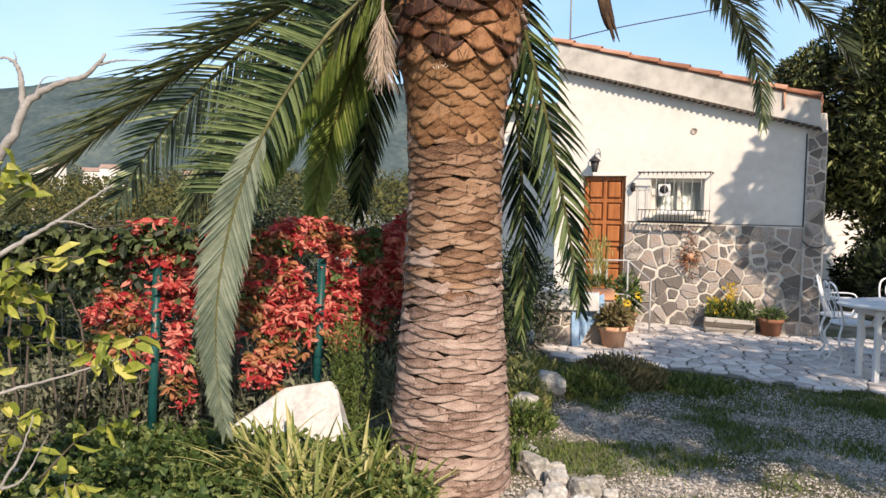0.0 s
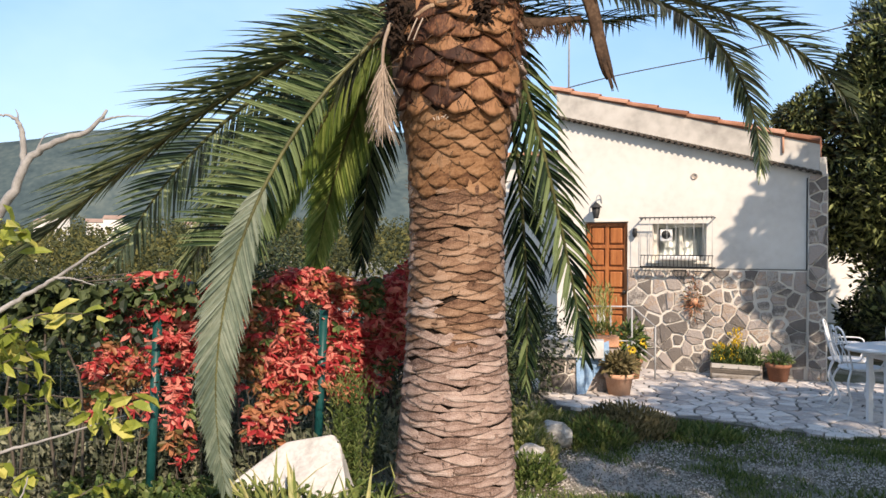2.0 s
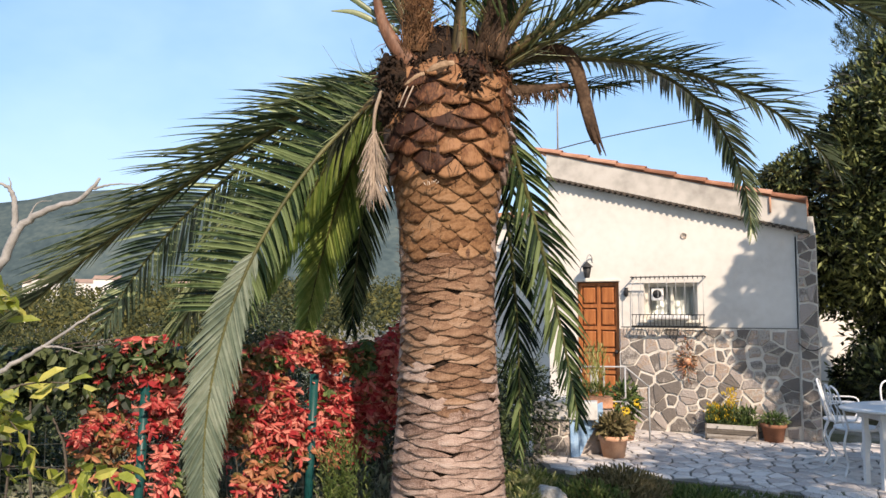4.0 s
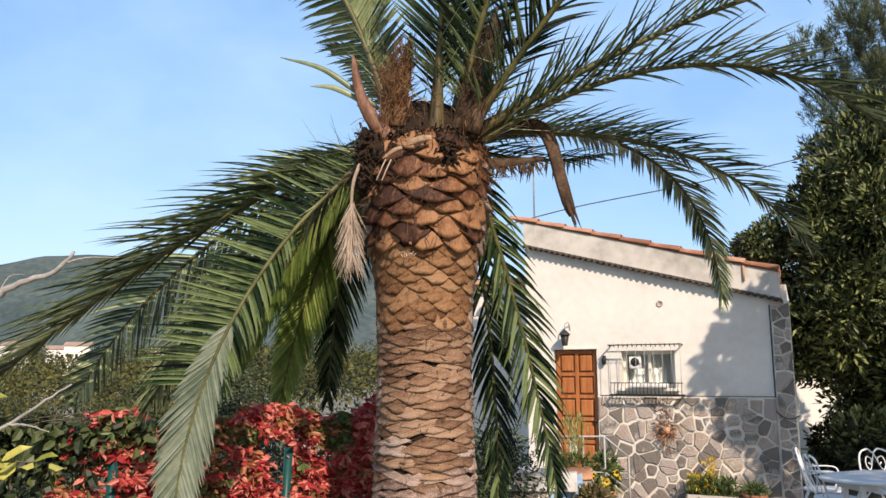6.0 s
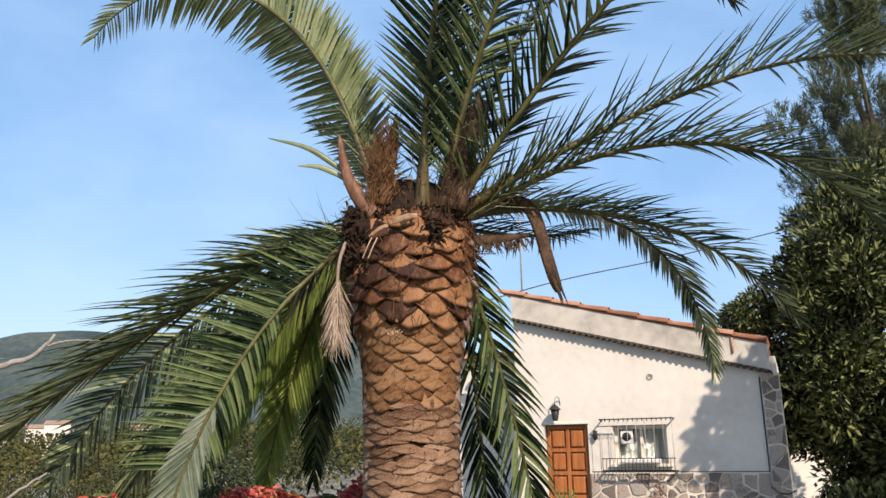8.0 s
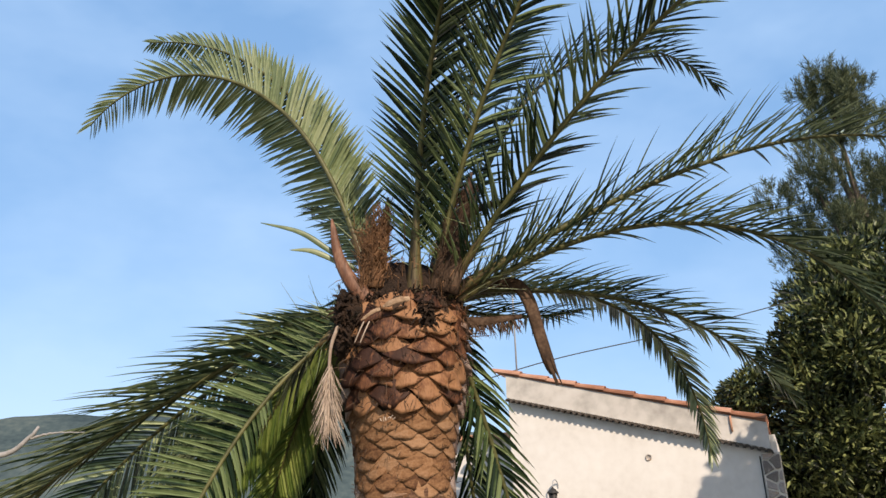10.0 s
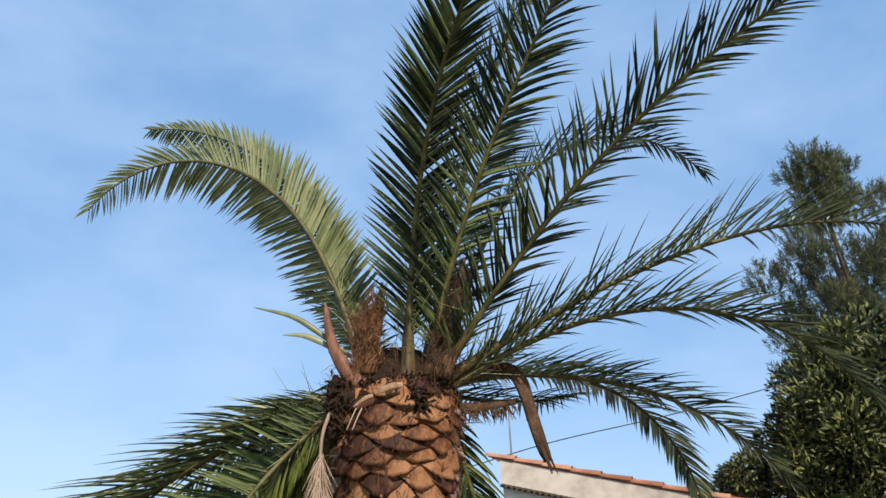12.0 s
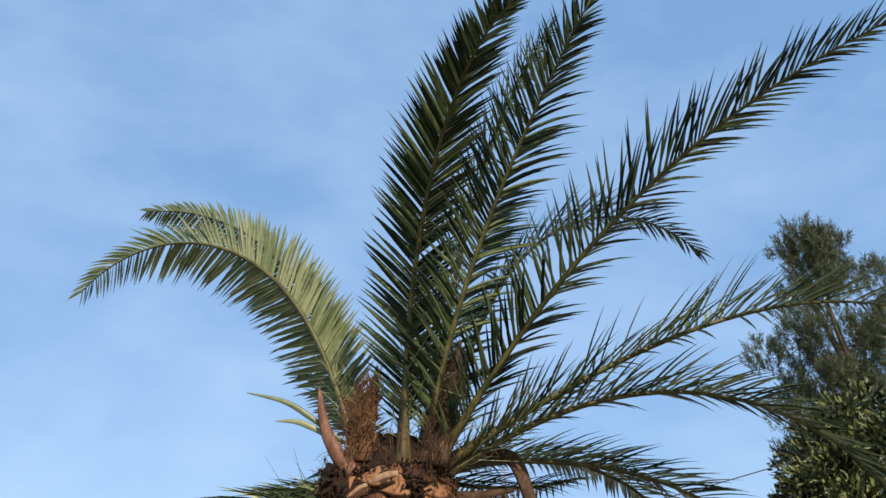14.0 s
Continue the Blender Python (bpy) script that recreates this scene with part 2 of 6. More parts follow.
PALE_PAINT = mat("pale painted frame", [(0.66, 0.63, 0.56), (0.78, 0.75, 0.68)], 0.6, 6, 50, 0.15, 0.002)
WOOD_GREY = mat("grey weathered wood", [(0.10, 0.085, 0.07), (0.24, 0.21, 0.18), (0.50, 0.47, 0.43)], 0.85, 5, 50, 0.4, 0.004, vary=0.4, stretch=(0.6, 1, 8))
YELLOW = mat("yellow petal", [(0.60, 0.38, 0.02), (0.80, 0.56, 0.04)], 0.6, 8, 30, 0.0, vary=0.3, glow=0.2)
DARK = mat("dark interior", [(0.012, 0.012, 0.012), (0.03, 0.03, 0.03)], 0.9, 4, 30, 0.0)
WHITE = mat("white fabric", [(0.70, 0.70, 0.70), (0.82, 0.82, 0.82)], 0.8, 6, 40, 0.1, 0.002)
CABLE = mat("black cable", [(0.02, 0.02, 0.02), (0.05, 0.05, 0.05)], 0.6, 20, 60, 0.0)
# blue-grey stops put distance haze into the hillside colour
HAZY_HILL = mat("hazy wooded hillside", [(0.038, 0.058, 0.066), (0.064, 0.090, 0.094), (0.105, 0.130, 0.122)], 1.0, 0.012, 0.12, 0.0, specular=0.0)


def glass_mat():
    m = bpy.data.materials.new("window glass")
    m.use_nodes = True
    b = m.node_tree.nodes["Principled BSDF"]
    b.inputs["Base Color"].default_value = (0.9, 0.95, 0.95, 1)
    b.inputs["Roughness"].default_value = 0.03
    b.inputs["Transmission Weight"].default_value = 1.0
    b.inputs["IOR"].default_value = 1.45
    return m


GLASS = glass_mat()


def ground_mat():
    """Earth, pale gravel and worn turf in patches."""
    m = bpy.data.materials.new("gravel and turf")
    m.use_nodes = True
    n, l = m.node_tree.nodes, m.node_tree.links
    coord = n.new("ShaderNodeTexCoord")
    patch, grain, pebble = n.new("ShaderNodeTexNoise"), n.new("ShaderNodeTexNoise"), n.new("ShaderNodeTexVoronoi")
    patch.inputs["Scale"].default_value, patch.inputs["Detail"].default_value = 1.1, 6
    grain.inputs["Scale"].default_value, grain.inputs["Detail"].default_value = 40, 6
    pebble.inputs["Scale"].default_value = 42
    for tex in (patch, grain, pebble):
        l.new(coord.outputs["Object"], tex.inputs["Vector"])
    stone, turf, mix = n.new("ShaderNodeValToRGB"), n.new("ShaderNodeValToRGB"), n.new("ShaderNodeMix")
    stone.color_ramp.elements[0].color, stone.color_ramp.elements[1].color = (0.27, 0.235, 0.205, 1), (0.50, 0.455, 0.41, 1)
    turf.color_ramp.elements[0].color, turf.color_ramp.elements[1].color = (0.045, 0.055, 0.02, 1), (0.13, 0.12, 0.06, 1)
    turf.color_ramp.elements[0].position, turf.color_ramp.elements[1].position = 0.35, 0.65
    l.new(pebble.outputs["Color"], stone.inputs["Fac"])
    l.new(grain.outputs["Fac"], turf.inputs["Fac"])
    cut = n.new("ShaderNodeValToRGB")
    cut.color_ramp.elements[0].position, cut.color_ramp.elements[1].position = 0.36, 0.57
    l.new(patch.outputs["Fac"], cut.inputs["Fac"])
    mix.data_type = "RGBA"
    l.new(cut.outputs["Color"], mix.inputs["Factor"])
    l.new(stone.outputs["Color"], mix.inputs["A"])
    l.new(turf.outputs["Color"], mix.inputs["B"])
    l.new(mix.outputs["Result"], n["Principled BSDF"].inputs["Base Color"])
    n["Principled BSDF"].inputs["Roughness"].default_value = 0.95
    b = n.new("ShaderNodeBump")
    b.inputs["Strength"].default_value, b.inputs["Distance"].default_value = 0.6, 0.02
    l.new(grain.outputs["Fac"], b.inputs["Height"])
    l.new(b.outputs["Normal"], n["Principled BSDF"].inputs["Normal"])
    return m


GROUND = ground_mat()


# ---- mesh helpers ----
def mesh_of(name, verts, faces, material, smooth=False):
    me = bpy.data.meshes.new(name)
    me.from_pydata([tuple(v) for v in verts], [], faces)
    for m in material if isinstance(material, (list, tuple)) else (material,):
        me.materials.append(m)
    if smooth:
        me.polygons.foreach_set("use_smooth", [True] * len(me.polygons))
    me.update()
    return me


def put(name, me, parent=None, m=None, label=""):
    ob = new(name, me)
    if m is not None:
        ob.matrix_basis = m
    if parent is not None:
        ob.parent = parent
    if label:
        ob["label"] = label
    return ob


def part(name, bm, material, parent=None, label="", smooth=False, m=None):
    """Links a bmesh as one mesh object under a thing or under a part."""
    me = bpy.data.meshes.new(name)
    bm.to_mesh(me)
    bm.free()
    me.materials.append(material)
    if smooth:
        me.polygons.foreach_set("use_smooth", [True] * len(me.polygons))
    return put(name, me, parent, m, label)


def thing(name, m, label, category, group="", kind=""):
    ob = new(name)
    ob.matrix_basis = m
    return tagged(ob, label, category, group, kind)


def box(bm, lo, hi, bevel=0.0):
    made = bmesh.ops.create_cube(bm, size=1)["verts"]
    c, s = [(a + b) / 2 for a, b in zip(lo, hi)], [abs(b - a) for a, b in zip(lo, hi)]
    for v in made:
        v.co = Vector([c[k] + v.co[k] * s[k] for k in range(3)])
    if bevel:
        edges = {e for v in made for e in v.link_edges}
        bmesh.ops.bevel(bm, geom=list(edges), offset=bevel, segments=2, affect="EDGES", profile=0.5)
    return bm


def box_part(name, lo, hi, material, parent=None, bevel=0.004, label="", m=None):
    return part(name, box(bmesh.new(), lo, hi, bevel), material, parent, label, m=m)


def tube(points, radii, sides=6, closed=True):
    """Verts and faces of a tube along points, with a radius at each."""
    verts, faces = [], []
    points = [Vector(p) for p in points]
    last = None
    for i, p in enumerate(points):
        t = (points[min(i + 1, len(points) - 1)] - points[max(i - 1, 0)]).normalized()
        if last is None:
            a = t.orthogonal().normalized()
        else:
            a = (last - t * last.dot(t)).normalized()
        last = a
        b = t.cross(a)
        r = radii[i] if isinstance(radii, (list, tuple)) else radii
        for k in range(sides):
            w = 2 * math.pi * k / sides
            verts.append(p + (a * math.cos(w) + b * math.sin(w)) * r)
    for i in range(len(points) - 1):
        for k in range(sides):
            k2 = (k + 1) % sides
            faces.append((i * sides + k, i * sides + k2, (i + 1) * sides + k2, (i + 1) * sides + k))
    if closed:
        faces.append(tuple(range(sides - 1, -1, -1)))
        faces.append(tuple((len(points) - 1) * sides + k for k in range(sides)))
    return verts, faces


def join(*pieces):
    verts, faces = [], []
    for v, f in pieces:
        n = len(verts)
        verts += v
        faces += [tuple(i + n for i in g) for g in f]
    return verts, faces


def tube_part(name, points, radii, material, parent=None, sides=8, label="", m=None):
    v, f = tube(points, radii, sides)
    return put(name, mesh_of(name, v, f, material, True), parent, m, label)


def lathe(profile, sides=20):
    """Verts and faces turned from (radius, height) pairs."""
    verts, faces = [], []
    for r, z in profile:
        for k in range(sides):
            w = 2 * math.pi * k / sides
            verts.append((r * math.cos(w), r * math.sin(w), z))
    for i in range(len(profile) - 1):
        for k in range(sides):
            k2 = (k + 1) % sides
            faces.append((i * sides + k, i * sides + k2, (i + 1) * sides + k2, (i + 1) * sides + k))
    return verts, faces


def lathe_part(name, profile, material, parent=None, sides=20, m=None, label=""):
    v, f = lathe(profile, sides)
    return put(name, mesh_of(name, v, f, material, True), parent, m, label)


def curve_points(points, n=24):
    """A smooth line through points (Catmull-Rom)."""
    p = [Vector(q) for q in points]
    p = [p[0] * 2 - p[1]] + p + [p[-1] * 2 - p[-2]]
    out, spans = [], len(p) - 3
    for i in range(n + 1):
        u = i / n * spans
        k = min(int(u), spans - 1)
        u -= k
        a, b, c, d = p[k : k + 4]
        out.append(0.5 * (2 * b + (c - a) * u + (2 * a - 5 * b + 4 * c - d) * u * u + (3 * b - a - 3 * c + d) * u**3))
    return out


def leaf_mesh(name, centres, ways, rng, length, width, material, jitter=0.5, droop=0.3, shape=0.45, mats=None, picks=None, fine=True):
    """Many small folded leaves: one at each centre, its tip along the way given; eight triangles each."""
    n = len(centres)
    c, d = np.asarray(centres, float), np.asarray(ways, float)
    d = d + rng.normal(0, jitter, (n, 3))
    d[:, 2] -= droop
    d /= np.linalg.norm(d, axis=1, keepdims=True) + 1e-9
    r = rng.normal(0, 1, (n, 3))
    s = np.cross(d, r)
    s /= np.linalg.norm(s, axis=1, keepdims=True) + 1e-9
    u = np.cross(s, d)
    ln = (length * rng.uniform(0.6, 1.25, n))[:, None]
    wd = (width * rng.uniform(0.7, 1.2, n))[:, None]
    if not fine:
        # far or tiny: a rhombus folded along its midrib
        mid = c + d * ln * shape
        verts = np.stack([c, mid + s * wd * 0.5 + u * wd * 0.15, c + d * ln, mid - s * wd * 0.5 + u * wd * 0.15], 1).reshape(-1, 3)
        b = np.arange(n)[:, None, None] * 4
        faces = (b + np.array([[0, 1, 2], [0, 2, 3]])[None]).reshape(-1, 3)
        me = bpy.data.meshes.new(name)
        me.from_pydata(verts.tolist(), [], faces.tolist())
        me.materials.append(material)
        me.update()
        return me
    lo, hi = c + d * ln * shape * 0.62, c + d * ln * (shape + 0.28)
    up = u * wd * 0.16
    verts = np.stack([c, lo + s * wd * 0.42 + up, hi + s * wd * 0.40 + up, c + d * ln - u * ln * 0.12, hi - s * wd * 0.40 + up, lo - s * wd * 0.42 + up, lo, hi], 1).reshape(-1, 3)
    b = np.arange(n)[:, None, None] * 8
    faces = (b + np.array([[0, 1, 6], [0, 6, 5], [1, 2, 7], [1, 7, 6], [6, 7, 4], [6, 4, 5], [2, 3, 7], [7, 3, 4]])[None]).reshape(-1, 3)
    me = bpy.data.meshes.new(name)
    me.from_pydata(verts.tolist(), [], faces.tolist())
    for m in mats or [material]:
        me.materials.append(m)
    if picks is not None:
        me.polygons.foreach_set("material_index", np.repeat(picks, 8).astype(int).tolist())
    me.update()
    return me


def cells(w, h, size, rng, squash=1.0):
    """Irregular polygons that fill a rectangle w by h: lists of (x, y)."""
    pts = []
    nx, ny = max(1, round(w / size)), max(1, round(h / (size * squash)))
    for i in range(nx):
        for j in range(ny):
            if rng.random() < 0.26:
                continue
            pts.append(((i + 0.5 + rng.uniform(-0.62, 0.62)) * w / nx, (j + 0.5 + rng.uniform(-0.62, 0.62)) * h / ny))
    out = []
    for i, (px, py) in enumerate(pts):
        poly = [(0, 0), (w, 0), (w, h), (0, h)]
        for j, (qx, qy) in enumerate(pts):
            if i == j or (qx - px) ** 2 + (qy - py) ** 2 > (4 * size) ** 2:
                continue
            mx, my, dx, dy = (px + qx) / 2, (py + qy) / 2, qx - px, qy - py
            nxt = []
            for a, b in zip(poly, poly[1:] + poly[:1]):
                sa = (a[0] - mx) * dx + (a[1] - my) * dy
                sb = (b[0] - mx) * dx + (b[1] - my) * dy
                if sa <= 0:
                    nxt.append(a)
                if sa * sb < 0:
                    k = sa / (sa - sb)
                    nxt.append((a[0] + (b[0] - a[0]) * k, a[1] + (b[1] - a[1]) * k))
            poly = nxt
            if len(poly) < 3:
                break
        if len(poly) >= 3:
            out.append(poly)
    return out


def stone_mesh(poly, gap, high, rng, material):
    """A cobble or slab from a polygon: pulled in by gap, raised by high, with a worn edge. Local z is its outside."""
    cx, cy = sum(p[0] for p in poly) / len(poly), sum(p[1] for p in poly) / len(poly)
    r = max(math.hypot(p[0] - cx, p[1] - cy) for p in poly)
    k = max(0.3, 1 - gap / max(r * 0.72, 0.01))
    ring = []
    for a, b in zip(poly, poly[1:] + poly[:1]):
        ring.append((a[0], a[1]))
        if math.hypot(b[0] - a[0], b[1] - a[1]) > r * 0.7:
            ring.append(((a[0] + b[0]) / 2 + rng.uniform(-0.06, 0.06) * r, (a[1] + b[1]) / 2 + rng.uniform(-0.06, 0.06) * r))
    n = len(ring)
    verts = []
    for f, z in ((k, -0.03), (k * 0.985, high * 0.6), (k * 0.88, high)):
        for x, y in ring:
            verts.append(((x - cx) * f, (y - cy) * f, z + (rng.uniform(-0.15, 0.15) * high if z > 0 else 0)))
    verts.append((0, 0, high * 1.08))
    faces = []
    for q in range(2):
        for i in range(n):
            faces.append((q * n + i, q * n + (i + 1) % n, (q + 1) * n + (i + 1) % n, (q + 1) * n + i))
    for i in range(n):
        faces.append((2 * n + i, 2 * n + (i + 1) % n, 3 * n))
    return (cx, cy), mesh_of("stone", verts, faces, material)


def rock(name, place, size, rng, material, label, category="rock", turn=0.0):
    bm = bmesh.new()
    bmesh.ops.create_icosphere(bm, subdivisions=3, radius=1)
    o = Vector((rng.uniform(0, 50), rng.uniform(0, 50), 0))
    for v in bm.verts:
        q = v.co * 1.1 + o
        k = 1 + 0.42 * noise.noise(q) + 0.22 * noise.noise(q * 2.6) + 0.08 * noise.noise(q * 6)
        p = v.co * k
        for ax in range(3):
            p[ax] = max(-0.9, min(0.9, p[ax]))
        v.co = Vector((p.x * size[0], p.y * size[1], p.z * size[2]))
    ob = part(name, bm, material, None)
    ob.matrix_basis = pose(place[0], place[1], place[2], 0, 0, turn)
    return tagged(ob, label, category)


# ---- ground, terrace and distance ----
def build_ground():
    """One sheet from the garden to the foot of the hills, finer near the path."""
    xs = [-900, -500, -250, -120, -60, -30, -16, -10, -7] + [-5 + 0.25 * i for i in range(45)] + [7, 9, 12, 18, 30, 60, 120, 250, 500, 900]
    ys = [-60, -30, -15, -8, -4, -2, 0, 1, 1.6] + [2 + 0.25 * i for i in range(41)] + [13, 15, 18, 24, 34, 50, 80, 130, 250, 500, 760]
    verts, faces = [], []
    for y in ys:
        for x in xs:
            z = 0.03 * noise.noise(Vector((x * 0.9, y * 0.9, 3))) + 0.015 * noise.noise(Vector((x * 3, y * 3, 9))) - 0.03
            if x < -2.0:
                z -= min(9.0, (-2.0 - x) * 0.22) * min(1, max(0, (y - 3) / 6))
            if y > 30:
                z -= 2.0 * min(1, (y - 30) / 60)
            verts.append((x, y, z))
    w = len(xs)
    for j in range(len(ys) - 1):
        for i in range(w - 1):
            faces.append((j * w + i, j * w + i + 1, (j + 1) * w + i + 1, (j + 1) * w + i))
    ob = put("ground", mesh_of("ground", verts, faces, GROUND, True))
    tagged(ob, "pale gravel ground with worn patches of grass", "ground", kind="structure")


def ridge(name, label, y, heights, x0, x1, foot, seed):
    """A wooded ridge, its crest through (x, height) pairs."""
    n, rows = 90, 12
    verts, faces = [], []
    hx, hz = [h[0] for h in heights], [h[1] for h in heights]
    for j in range(rows):
        u = j / (rows - 1)
        for i in range(n):
            x = x0 + (x1 - x0) * i / (n - 1)
            top = float(np.interp(x, hx, hz)) + 4 * noise.noise(Vector((x * 0.02, seed, 0)))
            bumpy = 10 * noise.noise(Vector((x * 0.012, u * 4, seed))) * math.sin(u * math.pi)
            verts.append((x, y + u * y * 0.35 + 30 * noise.noise(Vector((x * 0.006, u * 3, seed + 5))), foot + (top - foot) * math.sin(u * math.pi / 2) + bumpy))
    for j in range(rows - 1):
        for i in range(n - 1):
            faces.append((j * n + i, j * n + i + 1, (j + 1) * n + i + 1, (j + 1) * n + i))
    ob = put(name, mesh_of(name, verts, faces, HAZY_HILL, True))
    tagged(ob, label, "hill", kind="structure")


H = pose(1.57, 11.24, 0, 0, 0, -26.565)  # the house: x along its front, y into it
HW, HDEEP = 3.36, 4.5


def slope(x):
    """Height of the roof edge along the front."""
    return 4.02 - 0.275 * x


def build_house():
    house = thing("house", H, "small cream plastered house with a stone base and sloping tiled roof", "house")
    # front wall with the door and the window cut out, built of pieces butted end to end
    def wall(x0, x1, z0, z1a, z1b):
        bm = bmesh.new()
        p = [(x0, 0, z0), (x1, 0, z0), (x1, 0, z1b), (x0, 0, z1a)]
        a = [bm.verts.new(v) for v in p]
        b = [bm.verts.new((v[0], 0.3, v[2])) for v in p]
        bm.faces.new(a)
        bm.faces.new(b[::-1])
        for i in range(4):
            bm.faces.new((a[i], b[i], b[(i + 1) % 4], a[(i + 1) % 4]))
        return part("wall", bm, PLASTER, house)

    low = lambda x: slope(x) - 0.425
    wall(0.055, 0.46, 0, low(0.055), low(0.46))
    wall(0.46, 1.07, 2.03, low(0.46), low(1.07))
    wall(1.07, 1.41, 0, low(1.07), low(1.41))
    wall(1.41, 2.12, 0, 1.5, 1.5)
    wall(1.41, 2.12, 2.0, low(1.41), low(2.12))
    front = wall(2.12, 3.54, 0, low(2.12), low(3.54))
    # upper band of the front, a little proud
    bm = bmesh.new()
    p = [(0.045, -0.04, low(0.045)), (3.47, -0.04, low(3.47)), (3.47, -0.04, slope(3.47) - 0.095), (0.045, -0.04, slope(0.045) - 0.095)]
    a, b = [bm.verts.new(v) for v in p], [bm.verts.new((v[0], 0.3, v[2])) for v in p]
    bm.faces.new(a), bm.faces.new(b[::-1])
    for i in range(4):
        bm.faces.new((a[i], b[i], b[(i + 1) % 4], a[(i + 1) % 4]))
    part("parapet", bm, PARAPET, house, "stained plaster band below the roof edge")
    # side and back walls
    for lo, hi in (((0.055, 0.3, 0), (0.3, HDEEP, slope(0) - 0.2)), ((3.28, 0.3, 0), (3.54, HDEEP, slope(3.54) - 0.2)), ((0.3, HDEEP - 0.3, 0), (3.28, HDEEP, 2.9))):
        box_part("wall", lo, hi, PLASTER, house, 0.0)
    box_part("floor_slab", (0.3, 0.3, -0.1), (3.28, HDEEP - 0.3, 0.06), JOINT, house, 0.0)
    # roof slab
    bm = bmesh.new()
    p = [(0.03, slope(0.03) - 0.092), (3.47, slope(3.47) - 0.092), (3.47, slope(3.47) - 0.06), (0.03, slope(0.03) - 0.06)]
    a, b = [bm.verts.new((x, -0.05, z)) for x, z in p], [bm.verts.new((x, HDEEP + 0.1, z)) for x, z in p]
    bm.faces.new(a), bm.faces.new(b[::-1])
    for i in range(4):
        bm.faces.new((a[i], b[i], b[(i + 1) % 4], a[(i + 1) % 4]))
    roof = part("roof", bm, ROOF_TILE, house, "terracotta tiled roof")
    # the row of overlapping half-round tiles along the edge
    tl = 0.40
    prof = []
    for k in range(9):
        w = math.pi * k / 8
        prof.append((math.cos(w), math.sin(w)))
    verts, faces = [], []
    for end, (x, r) in enumerate(((0.0, 0.085), (tl * 1.12, 0.065))):
        for rr in (r, r - 0.014):
            for c, sn in prof:
                verts.append((x, c * rr, sn * rr * 0.8))
    for k in range(8):
        faces += [(k, k + 1, 18 + k + 1, 18 + k), (9 + k + 1, 9 + k, 27 + k, 27 + k + 1), (k + 1, k, 9 + k, 9 + k + 1), (18 + k, 18 + k + 1, 27 + k + 1, 27 + k)]
    tile = mesh_of("roof_tile", verts, faces, ROOF_TILE, False)
    ang = math.degrees(math.atan(0.275))
    for row in range(6):
        for i in range(9):
            x = 3.47 - i * tl
            if x - tl < -0.2:
                continue
            m = pose(x, row * 0.18, slope(x) - 0.06, 0, -ang + 2.0, 180 + random.uniform(-1.5, 1.5))
            put("roof_tile", tile, roof, m)
    # drip course of small dark tile ends under the band
    verts, faces = [], []
    for q, y in enumerate((-0.115, 0.0)):
        for rr in (0.05, 0.028):
            for c, sn in prof:
                verts.append((c * rr, y, sn * rr))
    for k in range(8):
        faces += [(k, k + 1, 18 + k + 1, 18 + k), (9 + k + 1, 9 + k, 27 + k, 27 + k + 1), (k + 1, k, 9 + k, 9 + k + 1)]
    drip = mesh_of("drip_tile", verts, faces, DARK_TILE)
    n = 42
    for i in range(n):
        x = 0.09 + i * (3.36 / (n - 1))
        put("drip_tile", drip, front, pose(x, 0.0, low(x) - 0.055, 0, ang, 0))
    # stone base with its stones, and the corner pillar
    rng = random.Random(5)
    base = box_part("stone_base", (1.075, -0.03, 0), (3.343, -0.002, 1.392), MORTAR, house, 0.0, "grey and brown rubble stone base with pale mortar")
    for poly in cells(2.25, 1.38, 0.165, rng, 0.68):
        (cx, cy), me = stone_mesh(poly, rng.choice((0.006, 0.008, 0.012, 0.018, 0.028)), rng.uniform(0.006, 0.026), rng, STONE)
        put("stone", me, base, pose(1.082 + cx, -0.032, 0.005 + cy, 90, 0, 0))
    pillar = box_part("corner_pillar", (3.345, -0.06, 0), (3.567, -0.004, 2.60), MORTAR, house, 0.0, "rubble stone corner pillar")
    for poly in cells(0.216, 2.58, 0.115, rng, 0.9):
        (cx, cy), me = stone_mesh(poly, 0.014, rng.uniform(0.01, 0.025), rng, STONE)
        put("stone", me, pillar, pose(3.348 + cx, -0.062, 0.008 + cy, 90, 0, 0))
    # door
    # the door body is a darker wood colour, deepening shade in the panel grooves
    door = box_part("door", (0.47, 0.085, 0.12), (1.06, 0.12, 2.02), DOOR_GROOVE, house, 0.0, "orange-brown panelled wooden door")
    for x0, x1 in ((0.471, 0.525), (0.74, 0.79), (1.005, 1.059)):
        box_part("stile", (x0, 0.06, 0.121), (x1, 0.084, 2.019), DOOR_WOOD, door, 0.004)
    for j in range(7):
        z0 = 0.121 + j * 0.3078
        for x0, x1 in ((0.526, 0.739), (0.791, 1.004)):
            box_part("rail", (x0, 0.062, z0), (x1, 0.084, z0 + 0.05), DOOR_WOOD, door, 0.004)
            if j < 6:
                box_part("panel", (x0 + 0.018, 0.056, z0 + 0.068), (x1 - 0.018, 0.084, z0 + 0.290), DOOR_WOOD, door, 0.018)
    lathe_part("handle", [(0.0, 0), (0.018, 0.0), (0.02, 0.02), (0.03, 0.035), (0.02, 0.055), (0, 0.06)], IRON, door, 12, pose(1.02, 0.06, 1.05, 90, 0, 0))
    box_part("lintel", (0.44, -0.02, 2.031), (1.09, 0.05, 2.06), PALE_PAINT, house, 0.004)
